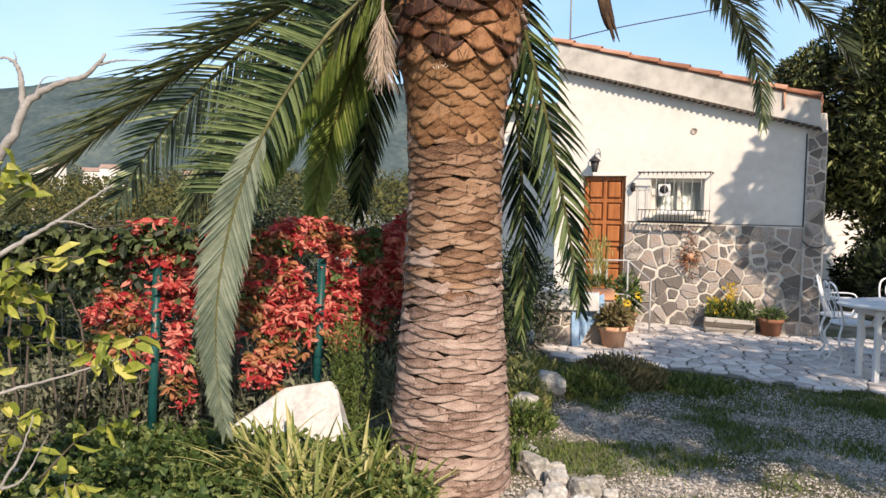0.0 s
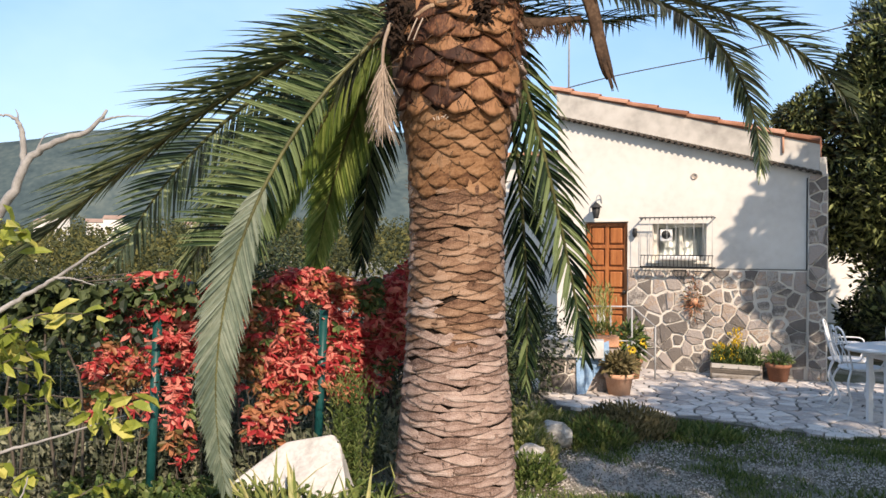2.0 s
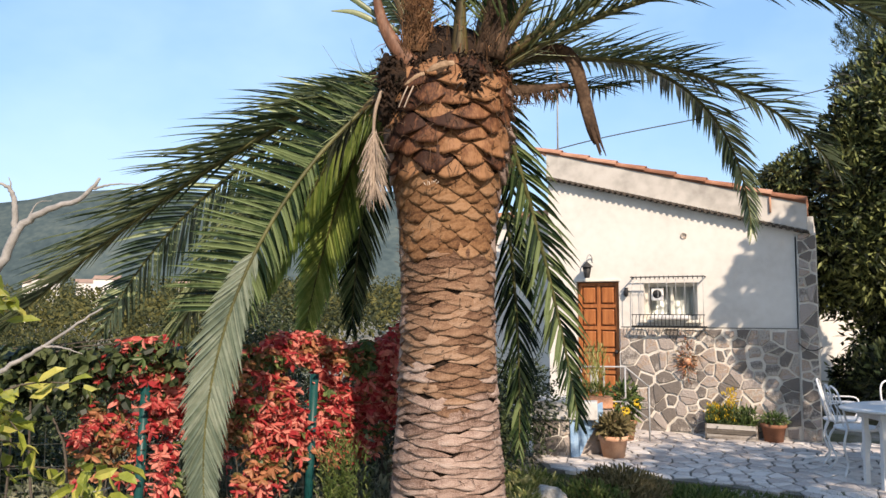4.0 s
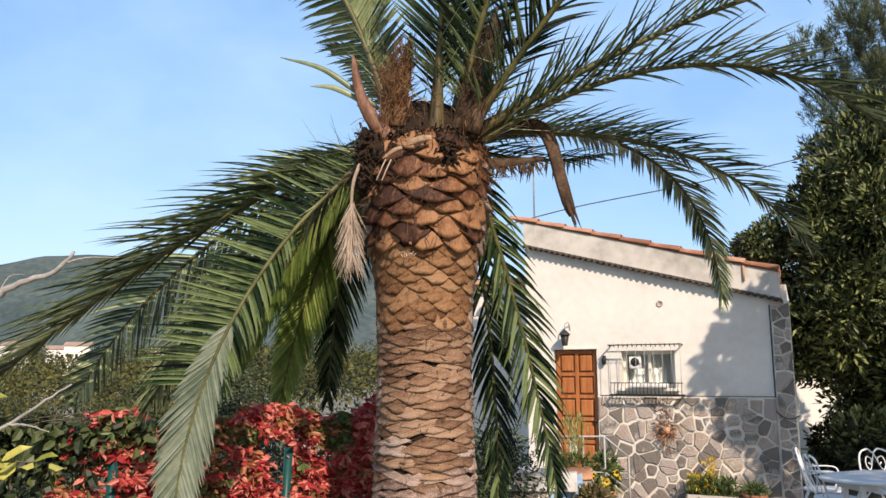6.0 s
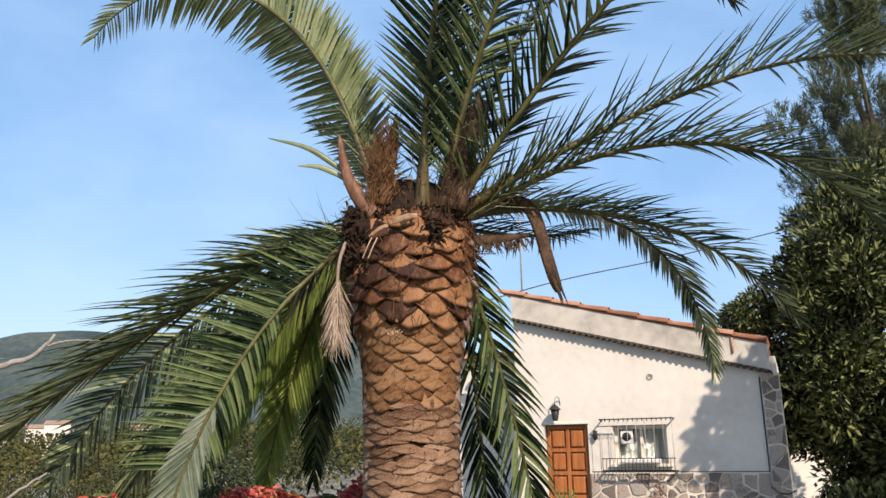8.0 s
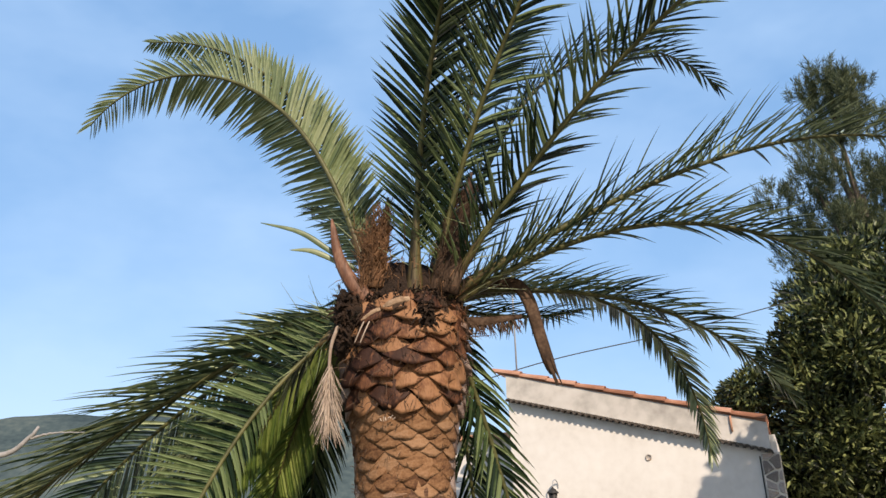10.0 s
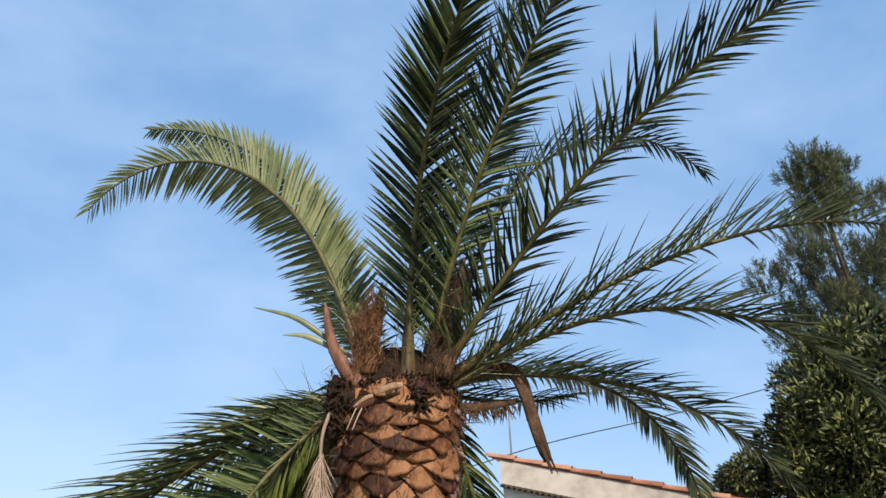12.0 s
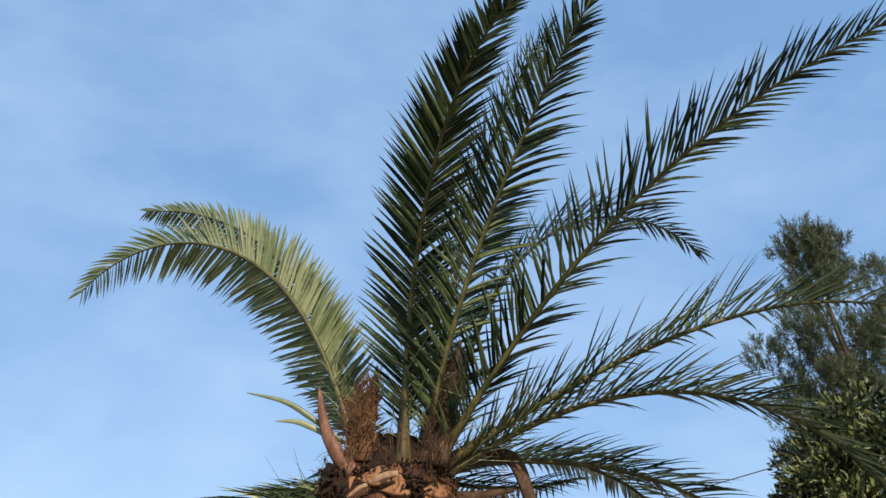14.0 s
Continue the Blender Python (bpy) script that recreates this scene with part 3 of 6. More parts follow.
    # window with frame, curtain and grille
    window = box_part("window", (1.41, 0.19, 1.5), (2.12, 0.2, 2.0), GLASS, house, 0.0)
    window.visible_shadow = False
    for lo, hi in (((1.41, 0.12, 1.5), (1.46, 0.2, 2.0)), ((2.07, 0.12, 1.5), (2.12, 0.2, 2.0)), ((1.46, 0.12, 1.5), (2.07, 0.2, 1.55)), ((1.46, 0.12, 1.95), (2.07, 0.2, 2.0)), ((1.745, 0.14, 1.55), (1.785, 0.2, 1.95))):
        box_part("window_frame", lo, hi, PALE_PAINT, window, 0.003)
    verts, faces = [], []
    for i in range(40):
        x = 1.47 + i * 0.6 / 39
        verts += [(x, 0.222 + 0.012 * math.sin(i * 1.3), 1.52), (x, 0.222 + 0.010 * math.sin(i * 1.3 + 0.4), 1.98)]
    faces = [(2 * i, 2 * i + 2, 2 * i + 3, 2 * i + 1) for i in range(39)]
    put("curtain", mesh_of("curtain", verts, faces, CURTAIN), window, None, "pale gathered curtain")
    box_part("window_sill", (1.36, -0.05, 1.46), (2.17, 0.12, 1.499), PALE_PAINT, house, 0.005)
    grille = box_part("window_grille", (1.285, -0.20, 1.40), (2.235, -0.175, 1.425), IRON, house, 0.002, "black iron window grille with a bellied basket")
    rails = [((1.27, -0.20, 2.072), (2.235, -0.185, 2.084)), ((1.285, -0.20, 1.565), (2.235, -0.188, 1.577)), ((1.285, -0.18, 1.40), (1.30, 0.0, 1.42)), ((2.22, -0.18, 1.40), (2.235, 0.0, 1.42)), ((1.27, -0.18, 2.07), (1.285, 0.0, 2.082)), ((2.22, -0.18, 2.07), (2.235, 0.0, 2.082)), ((1.285, -0.09, 1.40), (2.235, -0.075, 1.412)), ((1.27, -0.09, 2.072), (2.235, -0.08, 2.082))]
    for lo, hi in rails:
        box_part("rail", lo, hi, IRON, grille, 0.0)
    # upright bars in pale grey: sunlight on the iron put into their colour
    bar = mesh_of("bar", *tube([(0, 0, 0), (0, 0, 0.50)], 0.0035, 6), GREY_IRON, True)
    for i in range(9):
        put("bar", bar, grille, pose(1.295 + i * 0.1155, -0.192, 1.57))
    short = mesh_of("bar", *tube(curve_points([(0, 0, 0), (0, -0.035, 0.035), (0, -0.03, 0.10), (0, 0.005, 0.15)], 8), 0.005, 5), IRON, True)
    for i in range(20):
        put("bar", short, grille, pose(1.30 + i * 0.0485, -0.195, 1.415))
    hook = mesh_of("hook", *tube(curve_points([(0, 0, 0), (0, -0.02, -0.03), (0, -0.045, -0.01), (0, -0.04, 0.015)], 8), 0.004, 5), IRON, True)
    for i in range(16):
        put("hook", hook, grille, pose(1.30 + i * 0.061, -0.19, 2.075))
    # round vent
    lathe_part("vent", [(0.0, 0.004), (0.03, 0.004), (0.034, 0.012), (0.042, 0.012), (0.044, 0.0)], STONE, house, 18, pose(1.96, 0, 2.63, 90, 0, 0), "small round grey vent")
    # cable and pipes on the front
    tube_part("wall_cable", [(3.328, -0.012, 0.5), (3.328, -0.012, 2.56)], 0.007, IRON, house, 6, "dark cable beside the corner pillar")
    tube_part("wall_cable", curve_points([(3.33, -0.10, 1.22), (3.42, -0.115, 1.15), (3.52, -0.115, 1.14), (3.60, -0.08, 1.18)], 12), 0.008, IRON, house, 6)
    tube_part("vent_pipe", [(3.05, -0.055, slope(3.05) - 0.30), (3.05, -0.055, slope(3.05) - 0.10)], 0.014, ROOF_TILE, house, 8, "short rusty pipe")
    box_part("base_ledge", (1.10, -0.034, 1.393), (3.34, -0.001, 1.405), JOINT, house, 0.002)
    # landing before the door
    box_part("doorstep", (0.3, -0.75, 0.0), (1.07, -0.005, 0.115), SLAB, house, 0.01)
    # air-conditioner in the window and a cloth on the sill
    unit = box_part("fan_unit", (1.50, 0.06, 1.76), (1.66, 0.118, 1.93), WHITE, house, 0.008, "white window fan")
    lathe_part("fan_ring", [(0.0, 0.004), (0.02, 0.006), (0.05, 0.006), (0.06, 0.0)], IRON, unit, 16, pose(1.58, 0.058, 1.85, 90, 0, 0))
    box_part("cloth", (1.52, -0.12, 1.505), (2.02, 0.05, 1.57), WHITE, house, 0.02, "folded white cloth")
    # lower wing beyond the corner
    wing = box_part("wing_wall", (-2.2, 1.6, 0), (-0.01, 1.9, 3.2), PLASTER, house, 0.0)
    box_part("wing_roof", (-2.3, 1.4, 3.2), (-0.01, 4.0, 3.27), TERRACOTTA, house, 0.0)
    # thin mast
    tube_part("mast", [(0.13, 0.25, 3.9), (0.135, 0.25, 5.9)], 0.014, GREY_IRON, house, 6)
    return house


def build_terrace():
    outline = [(1.15, 8.15), (2.3, 7.62), (3.24, 7.02), (4.1, 6.68), (6.5, 6.3), (7.5, 9.4), (4.9, 9.62), (1.62, 11.23), (0.9, 10.6)]
    bm = bmesh.new()
    top = [bm.verts.new((x, y, 0.0)) for x, y in outline]
    bottom = [bm.verts.new((x, y, -0.15)) for x, y in outline]
    bm.faces.new(top)
    for i in range(len(top)):
        j = (i + 1) % len(top)
        bm.faces.new((top[i], bottom[i], bottom[j], top[j]))
    bmesh.ops.recalc_face_normals(bm, faces=bm.faces)
    terrace = tagged(part("terrace", bm, JOINT), "irregular grey flagstone terrace with dark joints", "terrace", kind="structure")

    def inside(x, y):
        c = False
        for (x0, y0), (x1, y1) in zip(outline, outline[1:] + outline[:1]):
            if (y0 > y) != (y1 > y) and x < (x1 - x0) * (y - y0) / (y1 - y0) + x0:
                c = not c
        return c

    # the flags nearest the lawn lie one by one, the rest in one sheet
    rng = random.Random(11)
    flags, far_v, far_f = 0, [], []
    for poly in sorted(cells(6.4, 5.0, 0.165, rng, 0.8), key=lambda p: p[0][1]):
        cx, cy = sum(p[0] for p in poly) / len(poly) + 0.9, sum(p[1] for p in poly) / len(poly) + 6.25
        if not inside(cx, cy):
            continue
        (px, py), me = stone_mesh(poly, rng.uniform(0.007, 0.018), 0.011, rng, SLAB)
        flags += 1
        if flags <= 300:
            put("flagstone", me, terrace, pose(px + 0.9, py + 6.25, 0.002))
        else:
            o = len(far_v)
            far_v += [(v.co.x + px + 0.9, v.co.y + py + 6.25, v.co.z + 0.002) for v in me.vertices]
            far_f += [tuple(k + o for k in g.vertices) for g in me.polygons]
            bpy.data.meshes.remove(me)
    if far_v:
        put("far_flagstones", mesh_of("far_flagstones", far_v, far_f, SLAB), terrace)["kind"] = "stuff"
    return terrace


# ---- the palm ----
PX, PY = 0.07, 4.50
PROFILE_Z = [-0.2, 0.0, 0.5, 1.16, 1.74, 2.15, 2.45, 2.65, 2.85, 3.0, 3.15]
PROFILE_R = [0.40, 0.37, 0.342, 0.292, 0.277, 0.29, 0.335, 0.37, 0.375, 0.36, 0.29]


def trunk_r(z):
    return float(np.interp(z, PROFILE_Z, PROFILE_R))


def boot_mesh(w, h, out, rng):
    """A leaf-base scale: a lens, flush above, its lower lip standing out and turned under. Local x sideways, y outwards (minus), z up."""
    nu, nv = 9, 6
    verts, faces = [], []
    skew, sag, tilt = rng.uniform(-0.14, 0.14), rng.uniform(0.36, 0.5), rng.uniform(-0.25, 0.25)
    notch = [rng.uniform(-0.05, 0.05) * h for _ in range(nu)]
    nick = rng.randrange(2, nu - 2) if rng.random() < 0.45 else -1
    for j in range(nv):
        v = j / (nv - 1)
        for i in range(nu):
            u = i / (nu - 1) * 2 - 1
            arch = 1 - abs(u) ** 1.55
            low, high = -sag * arch * h, (1 - sag) * arch * h
            x = u * w / 2 + skew * w * (v - 0.5) * arch
            z = low + (high - low) * v + notch[i] * (1 - v) * (0.35 + arch) + tilt * u * h * 0.16
            swell = (1 - v) ** 0.8 * (0.35 + 0.65 * arch) * (1 + 0.35 * tilt * u)
            y = -out * swell - out * 0.10 * rng.uniform(-1, 1)
            if i == nick and j < 3:
                y += out * 0.7
            verts.append((x, y, z))
    for j in range(nv - 1):
        for i in range(nu - 1):
            a = j * nu + i
            faces.append((a, a + 1, a + nu + 1, a + nu))
    n = len(verts)
    for i in range(nu):
        verts.append((verts[i][0] * 0.97, 0.02, verts[i][2] + 0.10 * h))
    for i in range(nu - 1):
        faces.append((i + 1, i, n + i, n + i + 1))
    return verts, faces


def frond_line(az, el, length, droop, power, curl, z, r, n=40):
    a, e, d, c = radians(az), radians(el), radians(droop), radians(curl)
    p = Vector((PX + r * math.cos(a), PY + r * math.sin(a), z))
    out = [p.copy()]
    for i in range(n):
        s = (i + 0.5) / n
        ee, aa = e - d * s**power, a + c * s
        p = p + Vector((math.cos(ee) * math.cos(aa), math.cos(ee) * math.sin(aa), math.sin(ee))) * length / n
        out.append(p.copy())
    return out


def leaflets(line, rng, length, pairs, start=0.14, lift=0.5, hang=0.25, width=0.027, twist=0.0, fold=0.3, missing=0.0, lean=0.6, plumose=0.25, stop=1.0, low=0.0, ranks=(-1, 1), edge=0.0):
    """Verts and faces of a frond's leaflets: two ranks of narrow folded blades."""
    n = len(line) - 1
    verts, faces = [], []
    for i in range(pairs):
        s = start + (stop - start) * (i + rng.uniform(0, 0.6)) / pairs
        k = min(s * n, n - 1e-4)
        q = int(k)
        p = line[q].lerp(line[q + 1], k - q)
        t = (line[q + 1] - line[q]).normalized()
        up = Vector((0, 0, 1))
        side = t.cross(up)
        if side.length < 0.15:
            side = t.cross(Vector((0.3, -1, 0)))
        side.normalize()
        if twist:
            side = t.cross(Vector((0.15, -1, 0.1))).normalized()
        norm = side.cross(t)
        grow = min(1, 0.50 + max(0, s - start) * 4.5) * (1 if s < 0.55 else 1 - 0.68 * ((s - 0.55) / 0.45) ** 1.4)
        for sg in ranks:
            if rng.random() < missing:
                continue
            ln = length * grow * rng.uniform(0.85, 1.12)
            fwd = lean + 1.1 * max(0, s - 0.5) + rng.uniform(-0.08, 0.08) + (0.9 if s > 0.96 else 0)
            li = lift + (low if sg < 0 else 0.0) + rng.choice((-1, 0, 1)) * plumose + rng.uniform(-0.08, 0.08)
            d = (side * sg + norm * li + t * fwd).normalized()
            w = width * (0.6 + 0.4 * grow) * rng.uniform(0.85, 1.15)
            wv = d.cross(norm).normalized()
            if wv.length < 0.5:
                wv = t
            if edge and sg < 0:
                # the under rank turns its blades along the sun's direction, so it stays dark
                sun_edge = Vector((0.24, -0.77, 0.59))
                wv = wv.lerp((sun_edge - d * sun_edge.dot(d)).normalized(), edge).normalized()
            nn = wv.cross(d).normalized()
            base = len(verts)
            pos, dirn = p.copy(), d.copy()
            segs = 4
            for g in range(segs + 1):
                f = g / segs
                ww = w * (0.55 + 0.9 * f) if f < 0.35 else w * 0.87 * (1 - ((f - 0.35) / 0.65) ** 1.6)
                if g < segs:
                    verts += [pos - wv * ww / 2 + nn * ww * fold, pos, pos + wv * ww / 2 + nn * ww * fold]
                else:
                    verts.append(pos)
                dirn = (dirn + Vector((0, 0, -hang * 0.5 * (0.4 + f)))).normalized()
                pos = pos + dirn * ln / segs
            for g in range(segs - 1):
                a = base + g * 3
                faces += [(a, a + 1, a + 4, a + 3), (a + 1, a + 2, a + 5, a + 4)]
            a = base + (segs - 1) * 3
            faces += [(a, a + 1, a + 3), (a + 1, a + 2, a + 3)]
    return verts, faces


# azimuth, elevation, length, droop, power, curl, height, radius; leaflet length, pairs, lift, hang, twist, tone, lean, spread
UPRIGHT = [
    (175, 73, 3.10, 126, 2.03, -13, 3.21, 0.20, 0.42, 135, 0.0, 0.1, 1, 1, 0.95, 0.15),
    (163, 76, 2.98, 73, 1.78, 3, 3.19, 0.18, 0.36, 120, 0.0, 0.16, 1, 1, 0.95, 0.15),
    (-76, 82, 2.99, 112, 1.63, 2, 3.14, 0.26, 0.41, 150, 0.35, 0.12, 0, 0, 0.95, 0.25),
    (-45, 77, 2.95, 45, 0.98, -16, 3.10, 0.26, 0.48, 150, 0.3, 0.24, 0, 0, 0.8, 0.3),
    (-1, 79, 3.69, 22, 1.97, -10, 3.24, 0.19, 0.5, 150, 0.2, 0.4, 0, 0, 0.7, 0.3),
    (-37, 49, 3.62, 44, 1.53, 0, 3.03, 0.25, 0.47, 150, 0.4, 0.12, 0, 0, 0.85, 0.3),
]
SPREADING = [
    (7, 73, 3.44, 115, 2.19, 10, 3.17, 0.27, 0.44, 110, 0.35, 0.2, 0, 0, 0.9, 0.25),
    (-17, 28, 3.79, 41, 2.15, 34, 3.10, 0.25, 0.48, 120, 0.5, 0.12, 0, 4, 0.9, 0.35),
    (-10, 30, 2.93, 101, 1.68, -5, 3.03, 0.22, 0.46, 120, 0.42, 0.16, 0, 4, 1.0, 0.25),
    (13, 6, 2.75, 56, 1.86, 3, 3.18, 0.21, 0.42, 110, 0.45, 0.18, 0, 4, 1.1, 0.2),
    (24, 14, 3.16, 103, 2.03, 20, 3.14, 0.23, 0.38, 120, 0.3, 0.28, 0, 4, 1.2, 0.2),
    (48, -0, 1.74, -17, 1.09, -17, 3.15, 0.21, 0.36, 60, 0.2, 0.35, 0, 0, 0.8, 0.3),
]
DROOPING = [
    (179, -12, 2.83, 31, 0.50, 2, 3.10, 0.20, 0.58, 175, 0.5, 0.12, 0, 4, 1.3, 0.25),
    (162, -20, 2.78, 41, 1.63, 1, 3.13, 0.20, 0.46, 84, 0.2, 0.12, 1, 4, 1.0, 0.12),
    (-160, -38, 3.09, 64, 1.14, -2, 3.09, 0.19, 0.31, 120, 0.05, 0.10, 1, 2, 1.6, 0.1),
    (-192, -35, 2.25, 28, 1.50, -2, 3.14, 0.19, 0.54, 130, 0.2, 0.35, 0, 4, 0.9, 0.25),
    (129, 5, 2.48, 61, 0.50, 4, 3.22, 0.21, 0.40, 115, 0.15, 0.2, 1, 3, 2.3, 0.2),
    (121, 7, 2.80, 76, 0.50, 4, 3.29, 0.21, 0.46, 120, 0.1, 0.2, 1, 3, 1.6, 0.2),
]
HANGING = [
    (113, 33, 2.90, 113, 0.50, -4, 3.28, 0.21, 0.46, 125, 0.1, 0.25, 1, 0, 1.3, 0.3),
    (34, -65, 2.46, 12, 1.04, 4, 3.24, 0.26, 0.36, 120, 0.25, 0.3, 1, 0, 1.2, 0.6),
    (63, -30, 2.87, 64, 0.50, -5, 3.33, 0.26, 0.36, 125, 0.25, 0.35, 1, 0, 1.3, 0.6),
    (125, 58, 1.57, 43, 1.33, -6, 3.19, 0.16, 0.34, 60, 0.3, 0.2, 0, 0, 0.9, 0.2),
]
FRONDS = UPRIGHT + SPREADING + DROOPING + HANGING


swaying = []


def flat_tube(line, widths, thick, sides=8):
    """A flattened stalk: wide across, thin through."""
    v, f = tube(line, widths, sides)
    pts = [Vector(p) for p in line]
    out = []
    for i, p in enumerate(v):
        c = pts[i // sides]
        d = p - c
        out.append(c + Vector((d.x, d.y * thick, d.z)))
    return out, f


def build_crown_litter(palm):
    """Dead stalks, stubs, sheaths and fibre about the base of the crown."""
    rg = random.Random(61)
    at = lambda pts: curve_points(pts, 14)
    # dead stalk that kinks and hangs
    line = at([(0.28, 4.5, 3.06), (0.50, 4.52, 3.19), (0.66, 4.54, 3.235), (0.79, 4.55, 3.215), (0.855, 4.55, 3.10), (0.895, 4.55, 2.93), (0.94, 4.55, 2.75), (0.97, 4.55, 2.66)])
    v, f = flat_tube(line, [0.050, 0.046, 0.042, 0.040, 0.040, 0.042, 0.045, 0.046, 0.044, 0.042, 0.041, 0.040, 0.038, 0.034, 0.024], 0.35)
    put("dead_stalk", mesh_of("dead_stalk", v, f, DEAD, True), palm, None, "dead brown kinked leaf stalk")
    for k in range(5):
        o = rg.uniform(-0.03, 0.03)
        tube_part("dead_tip", at([(0.925 + o, 4.55, 2.80), (0.955 + o, 4.54, 2.70), (0.99 + 1.5 * o, 4.54, 2.60 + rg.uniform(-0.05, 0.05))]), [0.012] * 8 + [0.010 - 0.0013 * q for q in range(7)], DEAD, palm, 5)
    line = at([(0.25, 4.5, 2.92), (0.42, 4.52, 2.97), (0.60, 4.54, 2.99), (0.80, 4.56, 3.02)])
    v, f = flat_tube(line, [0.05 - 0.0025 * q for q in range(15)], 0.5)
    broken = put("dead_stalk", mesh_of("dead_stalk", v, f, DEAD, True), palm, None, "dead brown leaf stalk hung with fibre")
    vs = []
    for k in range(170):
        q = rg.randrange(1, 14)
        p = line[q] + Vector((rg.gauss(0, 0.02), rg.gauss(0, 0.02), -0.02))
        d = Vector((rg.gauss(0.2, 0.4), rg.gauss(0, 0.3), -1)).normalized() * rg.uniform(0.03, 0.10)
        vs.append(tube([p, p + d * 0.6, p + d], [0.004, 0.003, 0.001], 3, False))
    put("strand_mat", mesh_of("strand_mat", *join(*vs), DEAD), broken)["kind"] = "stuff"
    # curved brown stub
    line = at([(-0.12, 4.27, 3.04), (-0.225, 4.25, 3.15), (-0.31, 4.25, 3.32), (-0.352, 4.25, 3.55)])
    v, f = flat_tube(line, [0.060, 0.056, 0.053, 0.050, 0.047, 0.044, 0.041, 0.038, 0.036, 0.033, 0.030, 0.026, 0.022, 0.016, 0.005], 0.5)
    put("leaf_stub", mesh_of("leaf_stub", v, f, STUB, True), palm, None, "curved red-brown leaf stub")
    # short stubs round the crown
    for k in range(14):
        a = k * 2 * math.pi / 14 + rg.uniform(-0.18, 0.18)
        c, s = math.cos(a), math.sin(a)
        h, o = rg.uniform(0.02, 0.13), rg.uniform(0.02, 0.07)
        line = at([(PX + 0.30 * c, PY + 0.30 * s, 2.90), (PX + (0.31 + o * 0.5) * c, PY + (0.31 + o * 0.5) * s, 2.98), (PX + (0.29 + o) * c, PY + (0.29 + o) * s, 3.0 + h)])
        v, f = flat_tube(line, [0.075 * (1 - 0.7 * (q / 14) ** 2) for q in range(15)], 0.5, 7)
        put("leaf_stub", mesh_of("leaf_stub", v, f, BOOT if k % 2 else DEAD, True), palm)
    # pale torn sheath across the front
    for pts, w in ((((-0.165, 4.09, 2.885), (-0.10, 4.08, 2.93), (-0.06, 4.08, 2.945)), 0.011), (((-0.045, 4.09, 2.96), (0.03, 4.075, 2.99), (0.10, 4.09, 3.005)), 0.017)):
        v, f = flat_tube(at(pts), [w * rg.uniform(0.7, 1.15) * min(1, 0.4 + q / 4) for q in range(15)], 0.25, 6)
        put("torn_sheath", mesh_of("torn_sheath", v, f, SHEATH), palm, None, "pale torn leaf sheath")
    # upright inner sheaths with fibre
    for pts, w, stuff in ((((-0.09, 4.25, 3.12), (-0.045, 4.25, 3.42), (-0.015, 4.25, 3.69)), 0.042, FIBRE), (((-0.17, 4.27, 3.1), (-0.14, 4.26, 3.30), (-0.12, 4.26, 3.46)), 0.03, FIBRE), (((0.33, 4.24, 3.08), (0.425, 4.22, 3.48), (0.49, 4.22, 3.84)), 0.058, DEAD), (((0.25, 4.26, 3.06), (0.33, 4.25, 3.36), (0.38, 4.25, 3.66)), 0.045, DEAD), (((0.42, 4.25, 3.50), (0.52, 4.25, 3.60), (0.72, 4.25, 3.66)), 0.014, DEAD)):
        v, f = flat_tube(at(pts), [w * (1 - 0.85 * (q / 14) ** 2.2) * rg.uniform(0.88, 1.1) for q in range(15)], 0.5, 9)
        sheath = put("fibre_sheath", mesh_of("fibre_sheath", v, f, stuff, True), palm, None, "brown fibrous leaf sheath")
        strands, c = [], at(pts)
        for k in range(170):
            q = rg.randrange(0, 12)
            p = c[q] + Vector((rg.gauss(0, w * 0.6), -0.02 + rg.gauss(0, 0.02), 0))
            d = (c[q + 2] - c[q]).normalized() + Vector((rg.gauss(0, 0.35), rg.gauss(0, 0.3), rg.gauss(0, 0.2)))
            strands.append(tube([p, p + d * 0.05, p + d * rg.uniform(0.07, 0.13)], [0.003, 0.0022, 0.0008], 3, False))
        put("strand_mat", mesh_of("strand_mat", *join(*strands), stuff), sheath)["kind"] = "stuff"
    # dark matted fibre in the collar below the fronds
    vs = []
    for k in range(380):
        a = rg.uniform(math.pi * 0.9, math.pi * 2.1)
        z = rg.gauss(3.06, 0.025) if k < 260 else rg.uniform(2.72, 2.96)
        if k >= 260:
            a = rg.gauss(math.radians(214), 0.14)
        r = trunk_r(z) + rg.uniform(-0.02, 0.03)
        p = Vector((PX + r * math.cos(a), PY + r * math.sin(a), z))
        d = Vector((math.cos(a) * 0.4 + rg.gauss(0, 0.4), math.sin(a) * 0.4 + rg.gauss(0, 0.3), rg.uniform(-1.0, 0.5))).normalized()
        l = rg.uniform(0.015, 0.038)
        vs.append(tube([p, p + d * l, p + d * l * 1.5 + Vector((0, 0, -0.5 * l))], [0.006, 0.0045, 0.0012], 3, False))
    # dark fibre standing in for shade in hollows by the torn sheath and frond bases
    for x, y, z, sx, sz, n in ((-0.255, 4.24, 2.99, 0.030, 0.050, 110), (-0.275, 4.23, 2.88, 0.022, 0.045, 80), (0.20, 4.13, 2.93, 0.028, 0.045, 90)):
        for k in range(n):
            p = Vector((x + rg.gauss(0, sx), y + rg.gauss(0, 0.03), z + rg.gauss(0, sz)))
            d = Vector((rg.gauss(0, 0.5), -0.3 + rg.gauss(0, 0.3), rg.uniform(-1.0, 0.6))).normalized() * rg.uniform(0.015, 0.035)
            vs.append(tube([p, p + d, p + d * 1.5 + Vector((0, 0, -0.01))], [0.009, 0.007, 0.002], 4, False))
